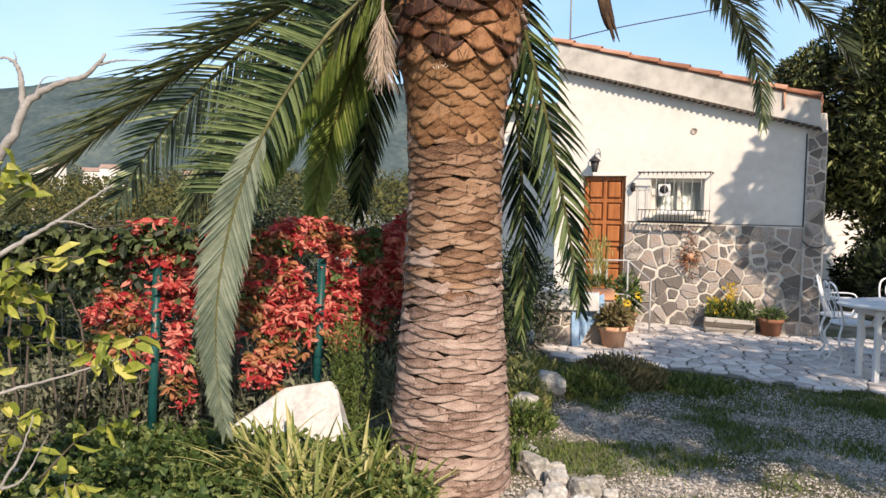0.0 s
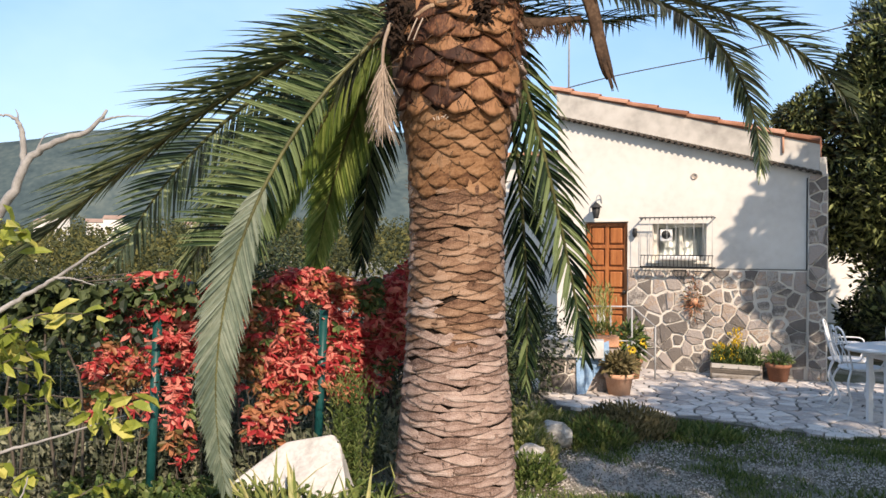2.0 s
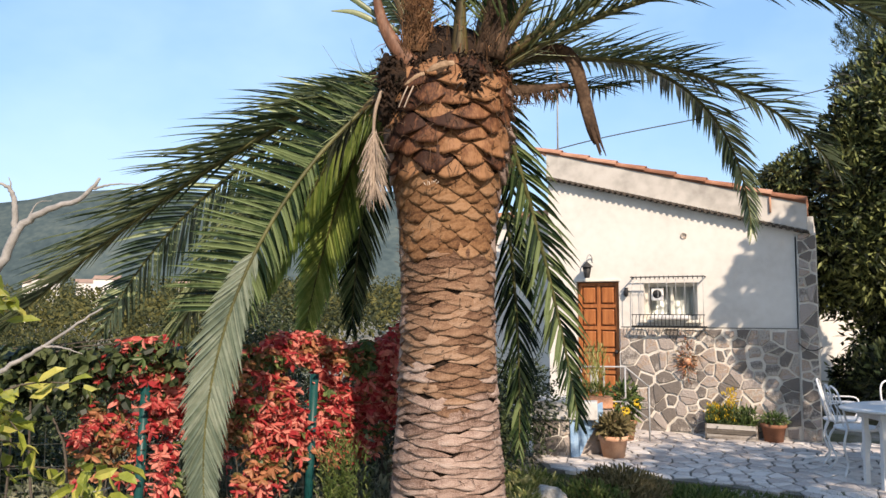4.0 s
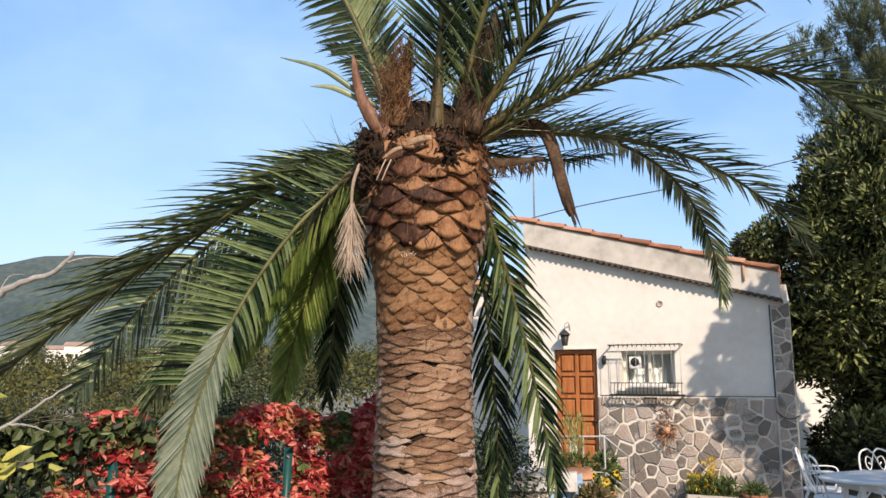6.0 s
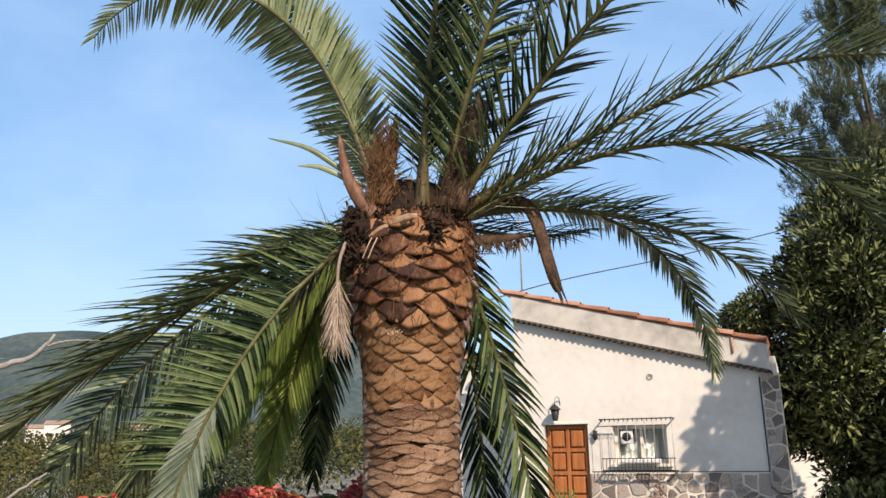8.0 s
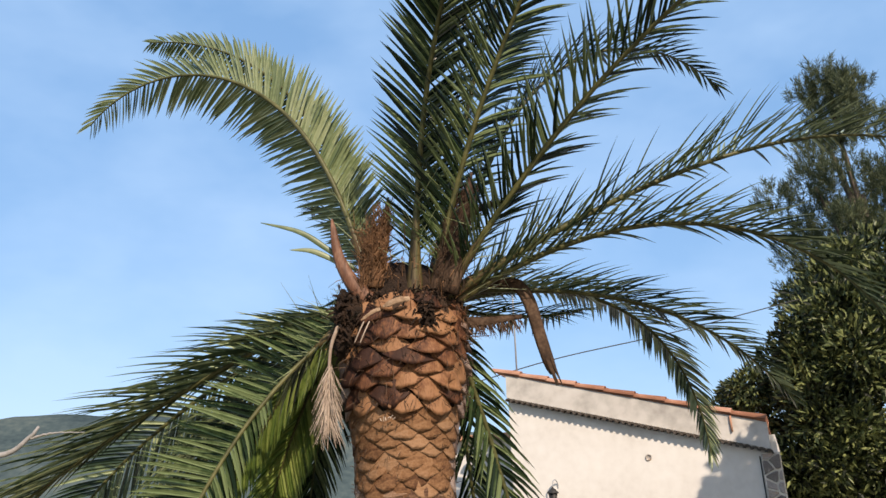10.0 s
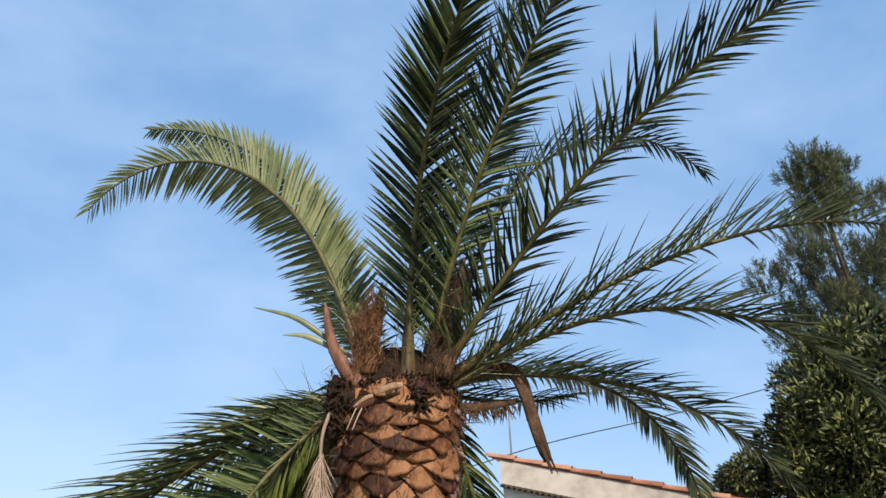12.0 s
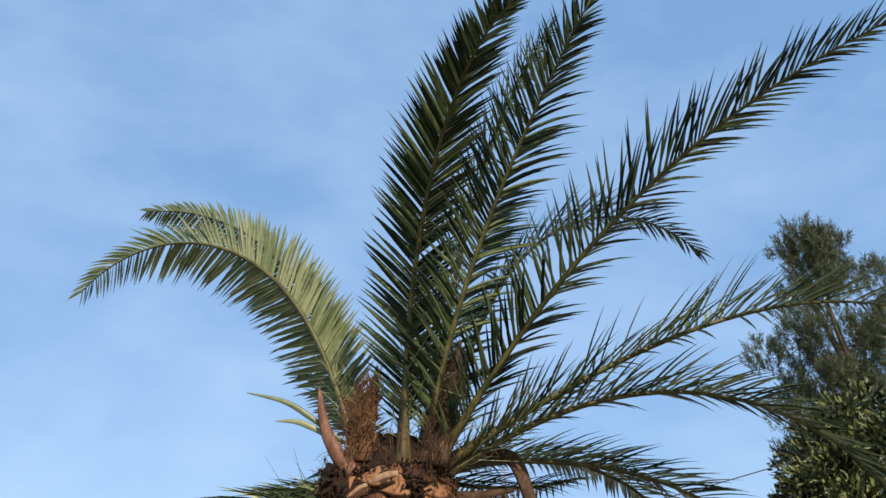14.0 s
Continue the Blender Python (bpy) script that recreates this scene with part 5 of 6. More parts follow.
def build_fence():
    fence = thing("fence", pose(0, 0, 0), "green steel posts with sagging wire mesh behind the creeper", "fence")
    ends = [(-3.3, 4.75), (-1.86, 5.12), (-0.88, 5.75), (0.1, 6.45)]
    for x, y in ends:
        tube_part("post", [(x - 0.06, y - 0.12, -0.25), (x, y - 0.12, 1.2)], 0.031, GREEN_POST, fence, 10)
    for j in range(8):
        z = 0.1 + j * 0.145
        tube_part("wire", curve_points([(x, y - 0.03, z + 0.01 * ((j + i) % 2)) for i, (x, y) in enumerate(ends)], 20), 0.0014, GALV, fence, 4)
    for (x0, y0), (x1, y1) in zip(ends, ends[1:]):
        v = []
        for k in range(1, 12):
            u = k / 12
            v.append(tube([(x0 + (x1 - x0) * u, y0 + (y1 - y0) * u - 0.03, 0.05), (x0 + (x1 - x0) * u, y0 + (y1 - y0) * u - 0.03, 1.15)], 0.0012, 4))
        put("wire_netting", mesh_of("wire_netting", *join(*v), GALV), fence)["kind"] = "stuff"
    # creeper
    rng = np.random.RandomState(12)
    creeper = thing("creeper", pose(0, 0, 0), "scarlet autumn creeper covering the wire fence", "climbing plant")

    def along(u):
        u = min(max(u, 0), 0.999) * (len(ends) - 1)
        k = int(u)
        a, b = ends[k], ends[k + 1]
        return a[0] + (b[0] - a[0]) * (u - k), a[1] + (b[1] - a[1]) * (u - k)

    # palmate leaves of five drooping leaflets, in curtains and trailing strings
    cs, ws, picks = [], [], []

    def leaf(x, y, z, u, top):
        face = Vector((rng.normal(0, 0.35), -1, rng.normal(0.1, 0.3))).normalized()
        side = face.cross(Vector((0, 0, 1))).normalized()
        up = side.cross(face)
        g = noise.noise(Vector((u * 11 + 9, z * 4, 3))) + rng.normal(0, 0.2) + (0.3 if u < 0.4 and z > top - 0.2 else 0)
        pick = 2 if g > 0.46 else 1 if noise.noise(Vector((u * 9 + 3, z * 4, 8))) + rng.normal(0, 0.18) > 0.10 else 0
        for a in (-2.1, -1.15, 0.0, 1.15, 2.1):
            if rng.uniform() < 0.12:
                continue
            d = -up * math.cos(a) * (1.0 if abs(a) < 2 else 0.5) + side * math.sin(a) + face * 0.25
            cs.append((x, y, z))
            ws.append(tuple(d))
            picks.append(pick)

    for i in range(3400):
        u = rng.uniform(0.24, 0.95)
        x, y = along(u)
        top = 1.44 + 0.06 * math.sin(u * 23) + 0.30 * max(0, u - 0.60)
        reach = (0.55 if u < 0.47 else 0.72) + 0.7 * abs(noise.noise(Vector((u * 10, 1.7, 0))))
        z = top - reach * rng.uniform(0, 1) ** 1.15
        if noise.noise(Vector((u * 15, z * 3.0, 4))) < (-0.10 if u < 0.47 else -0.24):
            continue
        leaf(x + rng.normal(0, 0.04), y - 0.07 + rng.normal(0, 0.06), z, u, top)
    for u, z0, z1 in ((0.305, 1.2, 0.55), (0.325, 1.0, 0.40), (0.37, 1.1, 0.16), (0.385, 0.9, 0.20), (0.36, 0.8, 0.3), (0.56, 0.9, 0.22), (0.59, 0.8, 0.35), (0.64, 0.9, 0.45), (0.72, 0.9, 0.5), (0.78, 0.8, 0.55), (0.255, 1.15, 0.95)):
        for k in range(int((z0 - z1) / 0.035)):
            q = u + rng.normal(0, 0.006)
            x, y = along(q)
            leaf(x, y - 0.10 + rng.normal(0, 0.03), z0 - 0.035 * k, q, 1.5)
    put("leaves", leaf_mesh("leaves", cs, ws, rng, 0.072, 0.036, None, 0.18, 0.35, mats=[RED_LEAF, RUST_LEAF, IVY_LEAF], picks=np.array(picks)), creeper)
    v = []
    rg = random.Random(4)
    for i in range(26):
        u = rg.uniform(0.25, 0.92)
        x, y = along(u)
        v.append(tube(curve_points([(x, y - 0.04, rg.uniform(0.0, 0.3)), (x + rg.uniform(-0.1, 0.1), y - 0.06, 0.7), (x + rg.uniform(-0.25, 0.25), y - 0.05, 1.25)], 8), 0.005, 4))
    put("stem_tangle", mesh_of("stem_tangle", *join(*v), TREE_BARK), creeper)["kind"] = "stuff"


def build_vine():
    """A dark grape vine along the top of the fence."""
    vine = thing("grape_vine", pose(-2.7, 4.85, 0), "dark green grape vine along the top of the fence", "climbing plant")
    rng = np.random.RandomState(81)
    rg = random.Random(82)
    cs, ws = [], []
    for k in range(12):
        x0 = rg.uniform(-1.1, 0.5)
        line = curve_points([(x0, 0.02, 0.2), (x0 + rg.uniform(-0.1, 0.1), 0.05, 0.8), (x0 + rg.uniform(-0.2, 0.3), 0.0, 1.36), (x0 + rg.uniform(0.2, 0.7), rg.uniform(-0.1, 0.1) + 0.15, 1.40 + rg.uniform(-0.1, 0.1))], 14)
        tube_part("stem", line, [0.010 - 0.0005 * q for q in range(15)], TREE_BARK, vine, 6)
    for k in range(1500):
        x = rng.uniform(-1.2, 1.15)
        z = 1.45 - abs(rng.normal(0, 0.16)) - 0.45 * max(0, noise.noise(Vector((x * 3, 2, 2)))) * rng.uniform()
        if x > 0.55 and rng.uniform() < 0.6:
            continue
        d = (rng.normal(0, 0.5), -0.8, rng.normal(-0.3, 0.4))
        for a in (-0.7, 0.0, 0.7):
            cs.append((x, 0.27 * x + 0.02 + rng.normal(0, 0.09), z))
            ws.append((d[0] + a, d[1], d[2] - 0.3 * (a == 0)))
    put("leaves", leaf_mesh("leaves", cs, ws, rng, 0.085, 0.062, HEDGE_LEAF, 0.2, 0.3), vine)


def build_near_plants():
    # lemon tree at the edge: grey bare branches and yellow-green leaves
    lemon = thing("lemon_tree", pose(-2.2, 3.1, 0), "straggly lemon tree with pale bare branches and yellowing leaves", "tree")
    B = lambda *q: [(x + 2.2, y - 3.1, z) for x, y, z in q]
    rw = random.Random(19)
    leader = ((B((-2.3, 3.1, -0.2), (-2.15, 3.15, 0.6), (-2.0, 3.2, 1.4), (-1.85, 3.2, 1.80), (-1.79, 3.2, 1.89), (-1.74, 3.2, 2.0), (-1.67, 3.2, 2.07), (-1.58, 3.2, 2.10), (-1.49, 3.2, 2.14), (-1.43, 3.2, 2.18), (-1.41, 3.2, 2.22)), 0.028), (B((-1.43, 3.2, 2.18), (-1.34, 3.2, 2.20), (-1.22, 3.2, 2.20)), 0.006), (B((-1.70, 3.2, 2.05), (-1.66, 3.2, 2.12), (-1.60, 3.2, 2.13)), 0.004), (B((-1.52, 3.0, 1.535), (-1.44, 3.0, 1.530), (-1.36, 3.0, 1.505)), 0.006))
    boughs = ((B((-1.75, 3.2, 1.99), (-1.76, 3.2, 2.13), (-1.79, 3.2, 2.19), (-1.86, 3.2, 2.205)), 0.015), (B((-1.78, 3.2, 2.17), (-1.775, 3.2, 2.20), (-1.785, 3.2, 2.23)), 0.005), (B((-2.2, 3.0, 1.12), (-1.74, 3.0, 1.40), (-1.516, 3.0, 1.534), (-1.29, 3.0, 1.683)), 0.015), (B((-2.2, 3.0, 0.55), (-1.8, 2.95, 0.82), (-1.5, 2.95, 0.92), (-1.24, 3.0, 1.0)), 0.010), (B((-2.1, 3.0, -0.1), (-1.9, 3.0, 0.25), (-1.7, 3.0, 0.55), (-1.62, 3.0, 0.75)), 0.012), (B((-1.75, 3.0, 0.45), (-1.66, 3.0, 0.5), (-1.56, 3.0, 0.68)), 0.007), (B((-1.55, 3.1, -0.1), (-1.50, 3.1, 0.2), (-1.55, 3.1, 0.45)), 0.008))
    for pts, r in leader + boughs:
        c = [p + Vector((rw.uniform(-1, 1), rw.uniform(-1, 1), rw.uniform(-1, 1))) * r * 0.25 for p in curve_points(pts, 30)]
        tube_part("branch", c, [r * (1 - 0.78 * i / 30) for i in range(31)], PALE_BARK, lemon, 7)
    rng = np.random.RandomState(17)
    cs, ws = [], []
    rg = random.Random(18)
    for i in range(26):
        a = Vector((rg.uniform(-2.35, -1.75), rg.uniform(2.9, 3.3), rg.uniform(0.1, 1.3)))
        b = a + Vector((rg.uniform(0.2, 0.55), rg.uniform(-0.2, 0.2), rg.uniform(-0.1, 0.3)))
        c = curve_points(B(a, a.lerp(b, 0.5) + Vector((0, 0, 0.06)), b), 8)
        tube_part("twig", c, [0.006 * (1 - 0.6 * q / 8) for q in range(9)], TREE_BARK, lemon, 5)
        for p in c[1:]:
            for _ in range(2):
                cs.append(tuple(p))
                ws.append((rg.uniform(-0.3, 1), rg.uniform(-0.9, 0.2), rg.uniform(-0.6, 0.6)))
    for k in range(26):
        cs.append((-1.30 + 2.2 + rg.uniform(-0.12, 0.12), -0.1 + rg.uniform(-0.08, 0.08), 1.0 + rg.uniform(-0.06, 0.10)))
        ws.append((rg.uniform(-0.3, 1), rg.uniform(-0.9, 0.2), rg.uniform(-0.8, 0.5)))
    for k in range(22):
        cs.append((-1.74 + 2.2 + rg.uniform(-0.12, 0.14), -0.1 + rg.uniform(-0.08, 0.08), 1.69 + rg.uniform(-0.07, 0.06)))
        ws.append((rg.uniform(-0.3, 1), rg.uniform(-0.9, 0.2), rg.uniform(-0.6, 0.5)))
    put("leaves", leaf_mesh("leaves", cs, ws, rng, 0.105, 0.05, LEMON_LEAF, 0.4, 0.25), lemon)
    # strap-leaved clumps before the trunk
    rg = random.Random(33)
    for i, (x, y, n, h) in enumerate([(-0.78, 4.15, 46, 0.52), (-0.40, 4.0, 55, 0.46), (-0.98, 4.2, 36, 0.50), (-0.18, 3.85, 40, 0.36), (-0.62, 3.75, 44, 0.42), (-0.22, 4.3, 30, 0.42)]):
        clump = thing("strap_leaf_clump", pose(x, y, -0.03), "clump of arching yellow-green strap leaves", "plant", "strap-leaved clumps")
        vs = []
        for k in range(n):
            a, l = rg.uniform(0, 6.28), h * rg.uniform(0.6, 1.25)
            w, lean = rg.uniform(0.010, 0.019), rg.uniform(0.2, 1.1)
            d = Vector((math.cos(a), math.sin(a), 0))
            sd = Vector((-d.y, d.x, 0))
            p0 = d * rg.uniform(0, 0.12) + sd * rg.uniform(-0.05, 0.05)
            vv, ff = [], []
            for g in range(6):
                f = g / 5
                p = p0 + d * lean * l * f**1.6 + Vector((0, 0, l * (f - 0.38 * lean * f**2.4)))
                ww = w * (1 - f**2.5)
                vv += [p - sd * ww + Vector((0, 0, ww * 0.4)), p, p + sd * ww + Vector((0, 0, ww * 0.4))]
            for g in range(5):
                q = g * 3
                ff += [(q, q + 1, q + 4, q + 3), (q + 1, q + 2, q + 5, q + 4)]
            vs.append((vv, ff))
        put("leaves", mesh_of("leaves", *join(*vs), STRAP_LEAF), clump)
    # ground ivy
    rng = np.random.RandomState(44)
    n = 9000
    x, y = rng.uniform(-2.4, 0.0, n), rng.uniform(3.4, 5.0, n)
    z = 0.01 + 0.12 * np.abs(rng.normal(0, 1, n)) * (0.4 + np.array([abs(noise.noise(Vector((a * 2, b * 2, 0)))) for a, b in zip(x, y)]))
    me = leaf_mesh("ground_cover", np.stack([x, y, z], 1), np.tile((0, -0.5, 0.6), (n, 1)), rng, 0.06, 0.045, IVY_LEAF, 0.5, 0.0)
    tagged(put("ground_cover", me), "low green ivy covering the ground beside the palm", "ground cover", kind="stuff")
    # weeds along the edging rocks and dry tufts by the terrace
    for x, y, r, hh, n, stuff, label in ((0.62, 5.55, 0.22, 0.2, 600, GRASS, "leafy green weeds beside the palm"), (0.66, 6.55, 0.22, 0.30, 800, STRAP_LEAF, "leafy green weeds beside the palm"), (0.85, 7.25, 0.28, 0.22, 700, STRAP_LEAF, "yellowing weeds by the terrace edge"), (0.70, 6.15, 0.20, 0.26, 600, STRAP_LEAF, "yellow-green weeds beside the palm"), (0.46, 4.75, 0.15, 0.12, 300, IVY_LEAF, "leafy green weeds beside the palm"), (1.65, 7.1, 0.45, 0.24, 2200, RUST_GRASS, "brown tuft of dry grass"), (1.30, 6.75, 0.36, 0.2, 1100, GRASS, "tuft of uncut grass"), (2.3, 6.9, 0.35, 0.09, 600, GRASS, "tuft of uncut grass")):
        w = thing("weed_clump", pose(x, y, -0.03), label, "weeds", "weeds")
        a, q = rng.uniform(0, 6.28, n), r * np.sqrt(rng.uniform(0, 1, n))
        z = hh * rng.uniform(0, 1, n) * (1 - (q / r) ** 2 * 0.7)
        me = leaf_mesh("leaves", np.stack([q * np.cos(a), q * np.sin(a), z], 1), np.stack([np.cos(a) * 0.5, np.sin(a) * 0.5, np.full(n, 0.9)], 1), rng, 0.075, 0.022, stuff, 0.4, 0.0)
        put("leaves", me, w)
    # upright bush behind the trunk
    bush = thing("rosemary_bush", pose(-0.62, 5.2, 0), "upright dark green rosemary bush", "shrub")
    cs, ws = [], []
    for k in range(70):
        a, r = rg.uniform(0, 6.28), rg.uniform(0, 0.22)
        hgt = rg.uniform(0.4, 0.92)
        for q in range(38):
            f = q / 38
            cs.append((r * math.cos(a) * (0.4 + 0.6 * f), r * math.sin(a) * (0.4 + 0.6 * f), hgt * f))
            ws.append((rg.uniform(-1, 1), rg.uniform(-1, 1), 0.9))
    put("foliage", leaf_mesh("foliage", cs, ws, rng, 0.05, 0.010, GRASS, 0.3, 0.0), bush)


def build_rocks():
    rg = random.Random(2)
    bm = bmesh.new()
    low = [(-0.54, -0.20), (0.36, -0.24), (0.40, 0.16), (-0.46, 0.24)]
    a = [bm.verts.new((x, y, -0.1)) for x, y in low]
    b = [bm.verts.new(p) for p in ((-0.50, -0.06, 0.15), (0.33, -0.12, 0.28), (0.17, 0.16, 0.475), (-0.18, 0.20, 0.39))]
    bm.faces.new(a[::-1]), bm.faces.new(b)
    for i in range(4):
        bm.faces.new((a[i], a[(i + 1) % 4], b[(i + 1) % 4], b[i]))
    bmesh.ops.bevel(bm, geom=bm.edges[:], offset=0.025, segments=2, affect="EDGES", profile=0.5)
    bmesh.ops.subdivide_edges(bm, edges=bm.edges[:], cuts=3, use_grid_fill=True)
    for v in bm.verts:
        v.co += Vector((1, 1, 1)) * 0.02 * noise.noise(v.co * 5)
    block = part("whitewashed_block", bm, WHITE_ROCK)
    block.matrix_basis = pose(-0.92, 5.02, -0.05, 0, 0, -6)
    tagged(block, "low angular whitewashed masonry block among the plants", "block")
    for x, y, z, s in ((0.93, 6.55, 0.08, 0.17), (0.66, 5.9, 0.06, 0.14), (0.58, 4.62, 0.02, 0.12), (0.84, 4.30, 0.0, 0.105), (0.70, 4.42, 0.0, 0.10), (0.93, 4.44, -0.01, 0.07), (0.66, 4.20, 0.0, 0.095), (0.52, 4.12, 0.0, 0.085), (0.78, 4.08, -0.01, 0.09), (0.60, 4.95, 0.0, 0.07), (0.74, 4.68, -0.01, 0.06), (0.98, 4.25, -0.01, 0.05)):
        rock("edging_rock", (x, y, z), (s, s * 0.8, s * 0.75), rg, ROCK, "rough pale limestone edging rock", "rock", rg.uniform(0, 180))
    # gravel and grass
    rng = np.random.RandomState(6)
    verts, faces = [], []
    n = 42000
    for i in range(n):
        x, y = rng.uniform(0.3, 4.6), rng.uniform(3.6, 7.3)
        k = noise.noise(Vector((x * 0.9, y * 1.3, 0))) + 0.6 * noise.noise(Vector((x * 2.6, y * 3.5, 7)))
        if k < -0.02 + rng.uniform(-0.25, 0.15):
            continue
        s = rng.uniform(0.004, 0.012)
        o = len(verts)
        for d in ((1, 0, 0), (0, 1, 0), (-1, 0, 0), (0, -1, 0)):
            verts.append((x + d[0] * s * rng.uniform(0.7, 1.2), y + d[1] * s * rng.uniform(0.7, 1.2), -0.02))
        verts.append((x, y, -0.016 + s * 0.6))
        faces += [(o, o + 1, o + 4), (o + 1, o + 2, o + 4), (o + 2, o + 3, o + 4), (o + 3, o, o + 4)]
    tagged(put("gravel", mesh_of("gravel", verts, faces, GRAVEL)), "loose pale gravel on the ground", "gravel", kind="stuff")
    cs, ws = [], []
    for i in range(190000):
        x, y = rng.uniform(0.4, 6.5), rng.uniform(3.8, 8.2)
        edge = 7.55 - 0.36 * (x - 1.4)
        if y > edge + 0.35:
            continue
        k = noise.noise(Vector((x * 0.9, y * 1.3, 0))) + 0.6 * noise.noise(Vector((x * 2.6, y * 3.5, 7)))
        band = max(0.0, 1 - abs(y - edge + 0.3) / 0.85) ** 0.6
        if rng.uniform(0, 1) > max(0.008, 0.42 * min(1, max(0, -k * 3.2))) + 0.9 * band * max(0, 0.62 - 0.7 * k):
            continue
        cs.append((x, y, -0.03))
        ws.append((0, 0, 1.2))
    tagged(put("grass", leaf_mesh("grass", cs, ws, rng, 0.05, 0.011, GRASS, 0.5, 0.0, 0.3, fine=False)), "short uneven grass beside the terrace", "grass", kind="stuff")


def pot(place, r, h, label, plant, clay=TERRACOTTA):
    """A tapered terracotta pot with a rim and soil, and what grows in it."""
    t = thing("plant_pot", pose(*place), label, "plant pot")
    lathe_part("pot", [(0.0, 0.0), (r * 0.72, 0.0), (r * 0.93, h * 0.78), (r * 1.04, h * 0.8), (r * 1.05, h), (r * 0.95, h), (r * 0.9, h * 0.86), (0.0, h * 0.86)], clay, t, 24)
    rng = np.random.RandomState(int(1000 * (place[0] + 10)))
    n, size, stuff, tall, flowers = plant
    d = rng.normal(0, 1, (n, 3))
    d /= np.linalg.norm(d, axis=1, keepdims=True)
    c = d * rng.uniform(0.3, 1, (n, 1)) * (r * 1.15, r * 1.15, tall * 0.5) + (0, 0, h + tall * 0.45)
    put("plant", leaf_mesh("plant", c, d, rng, size, size * 0.35, stuff, 0.4, 0.0), t)
    for k in range(flowers):
        a = rng.uniform(0, 6.28)
        p = (r * 1.1 * math.cos(a), -abs(r * 1.15 * math.sin(a)) - 0.02, h + tall * rng.uniform(0.0, 0.5))
        # petals round a dark eye
        v, f = [], []
        for q in range(12):
            w = 2 * math.pi * q / 12
            e = len(v)
            v += [(0.012 * math.cos(w - 0.3), 0.012 * math.sin(w - 0.3), 0.004), (0.035 * math.cos(w - 0.2), 0.035 * math.sin(w - 0.2), 0.012), (0.052 * math.cos(w), 0.052 * math.sin(w), 0.006), (0.035 * math.cos(w + 0.2), 0.035 * math.sin(w + 0.2), 0.012), (0.012 * math.cos(w + 0.3), 0.012 * math.sin(w + 0.3), 0.004)]
            f.append((e, e + 1, e + 2, e + 3, e + 4))
        bloom = put("flower", mesh_of("flower", v, f, YELLOW), t, pose(*p, 75, 0, rng.uniform(-40, 40)), "yellow flower with a dark eye")
        lathe_part("eye", [(0.0, 0.012), (0.012, 0.010), (0.018, 0.002), (0.0, 0.0)], DEAD, bloom, 10)
    return t


def build_chair():
    chair = thing("garden_chair", pose(0, 0, 0), "white wrought-iron garden chair with scrolled back", "chair", "chairs round the table")
    lathe_part("seat", [(0.0, 0.44), (0.20, 0.44), (0.215, 0.45), (0.215, 0.462), (0.20, 0.47), (0.0, 0.468)], WHITE_IRON, chair, 24)
    for sx in (-1, 1):
        for sy in (-1, 1):
            tube_part("leg", curve_points([(0.15 * sx, 0.15 * sy, 0.45), (0.21 * sx, 0.2 * sy, 0.3), (0.15 * sx, 0.15 * sy, 0.12), (0.22 * sx, 0.21 * sy, 0.0)], 14), 0.011, WHITE_IRON, chair, 7)
    hoop = curve_points([(-0.17, 0.14, 0.45), (-0.21, 0.2, 0.65), (-0.18, 0.24, 0.82), (-0.07, 0.26, 0.87), (0, 0.26, 0.83), (0.07, 0.26, 0.87), (0.18, 0.24, 0.82), (0.21, 0.2, 0.65), (0.17, 0.14, 0.45)], 40)
    back = tube_part("backrest", hoop, 0.010, WHITE_IRON, chair, 7)
    for sx in (-1, 1):
        tube_part("scroll", curve_points([(0.0, 0.18, 0.5), (0.05 * sx, 0.20, 0.6), (0.12 * sx, 0.22, 0.7), (0.10 * sx, 0.24, 0.79), (0.04 * sx, 0.24, 0.77), (0.05 * sx, 0.235, 0.71), (0.08 * sx, 0.235, 0.73)], 24), 0.007, WHITE_IRON, back, 6)
        tube_part("spindle", curve_points([(0.10 * sx, 0.16, 0.46), (0.13 * sx, 0.2, 0.6), (0.06 * sx, 0.22, 0.68), (0.0, 0.25, 0.83)], 16), 0.006, WHITE_IRON, back, 6)
        tube_part("armrest", curve_points([(0.2 * sx, 0.19, 0.66), (0.26 * sx, 0.05, 0.67), (0.25 * sx, -0.12, 0.66), (0.2 * sx, -0.14, 0.55), (0.18 * sx, -0.1, 0.46)], 18), 0.009, WHITE_IRON, chair, 6)
    return chair


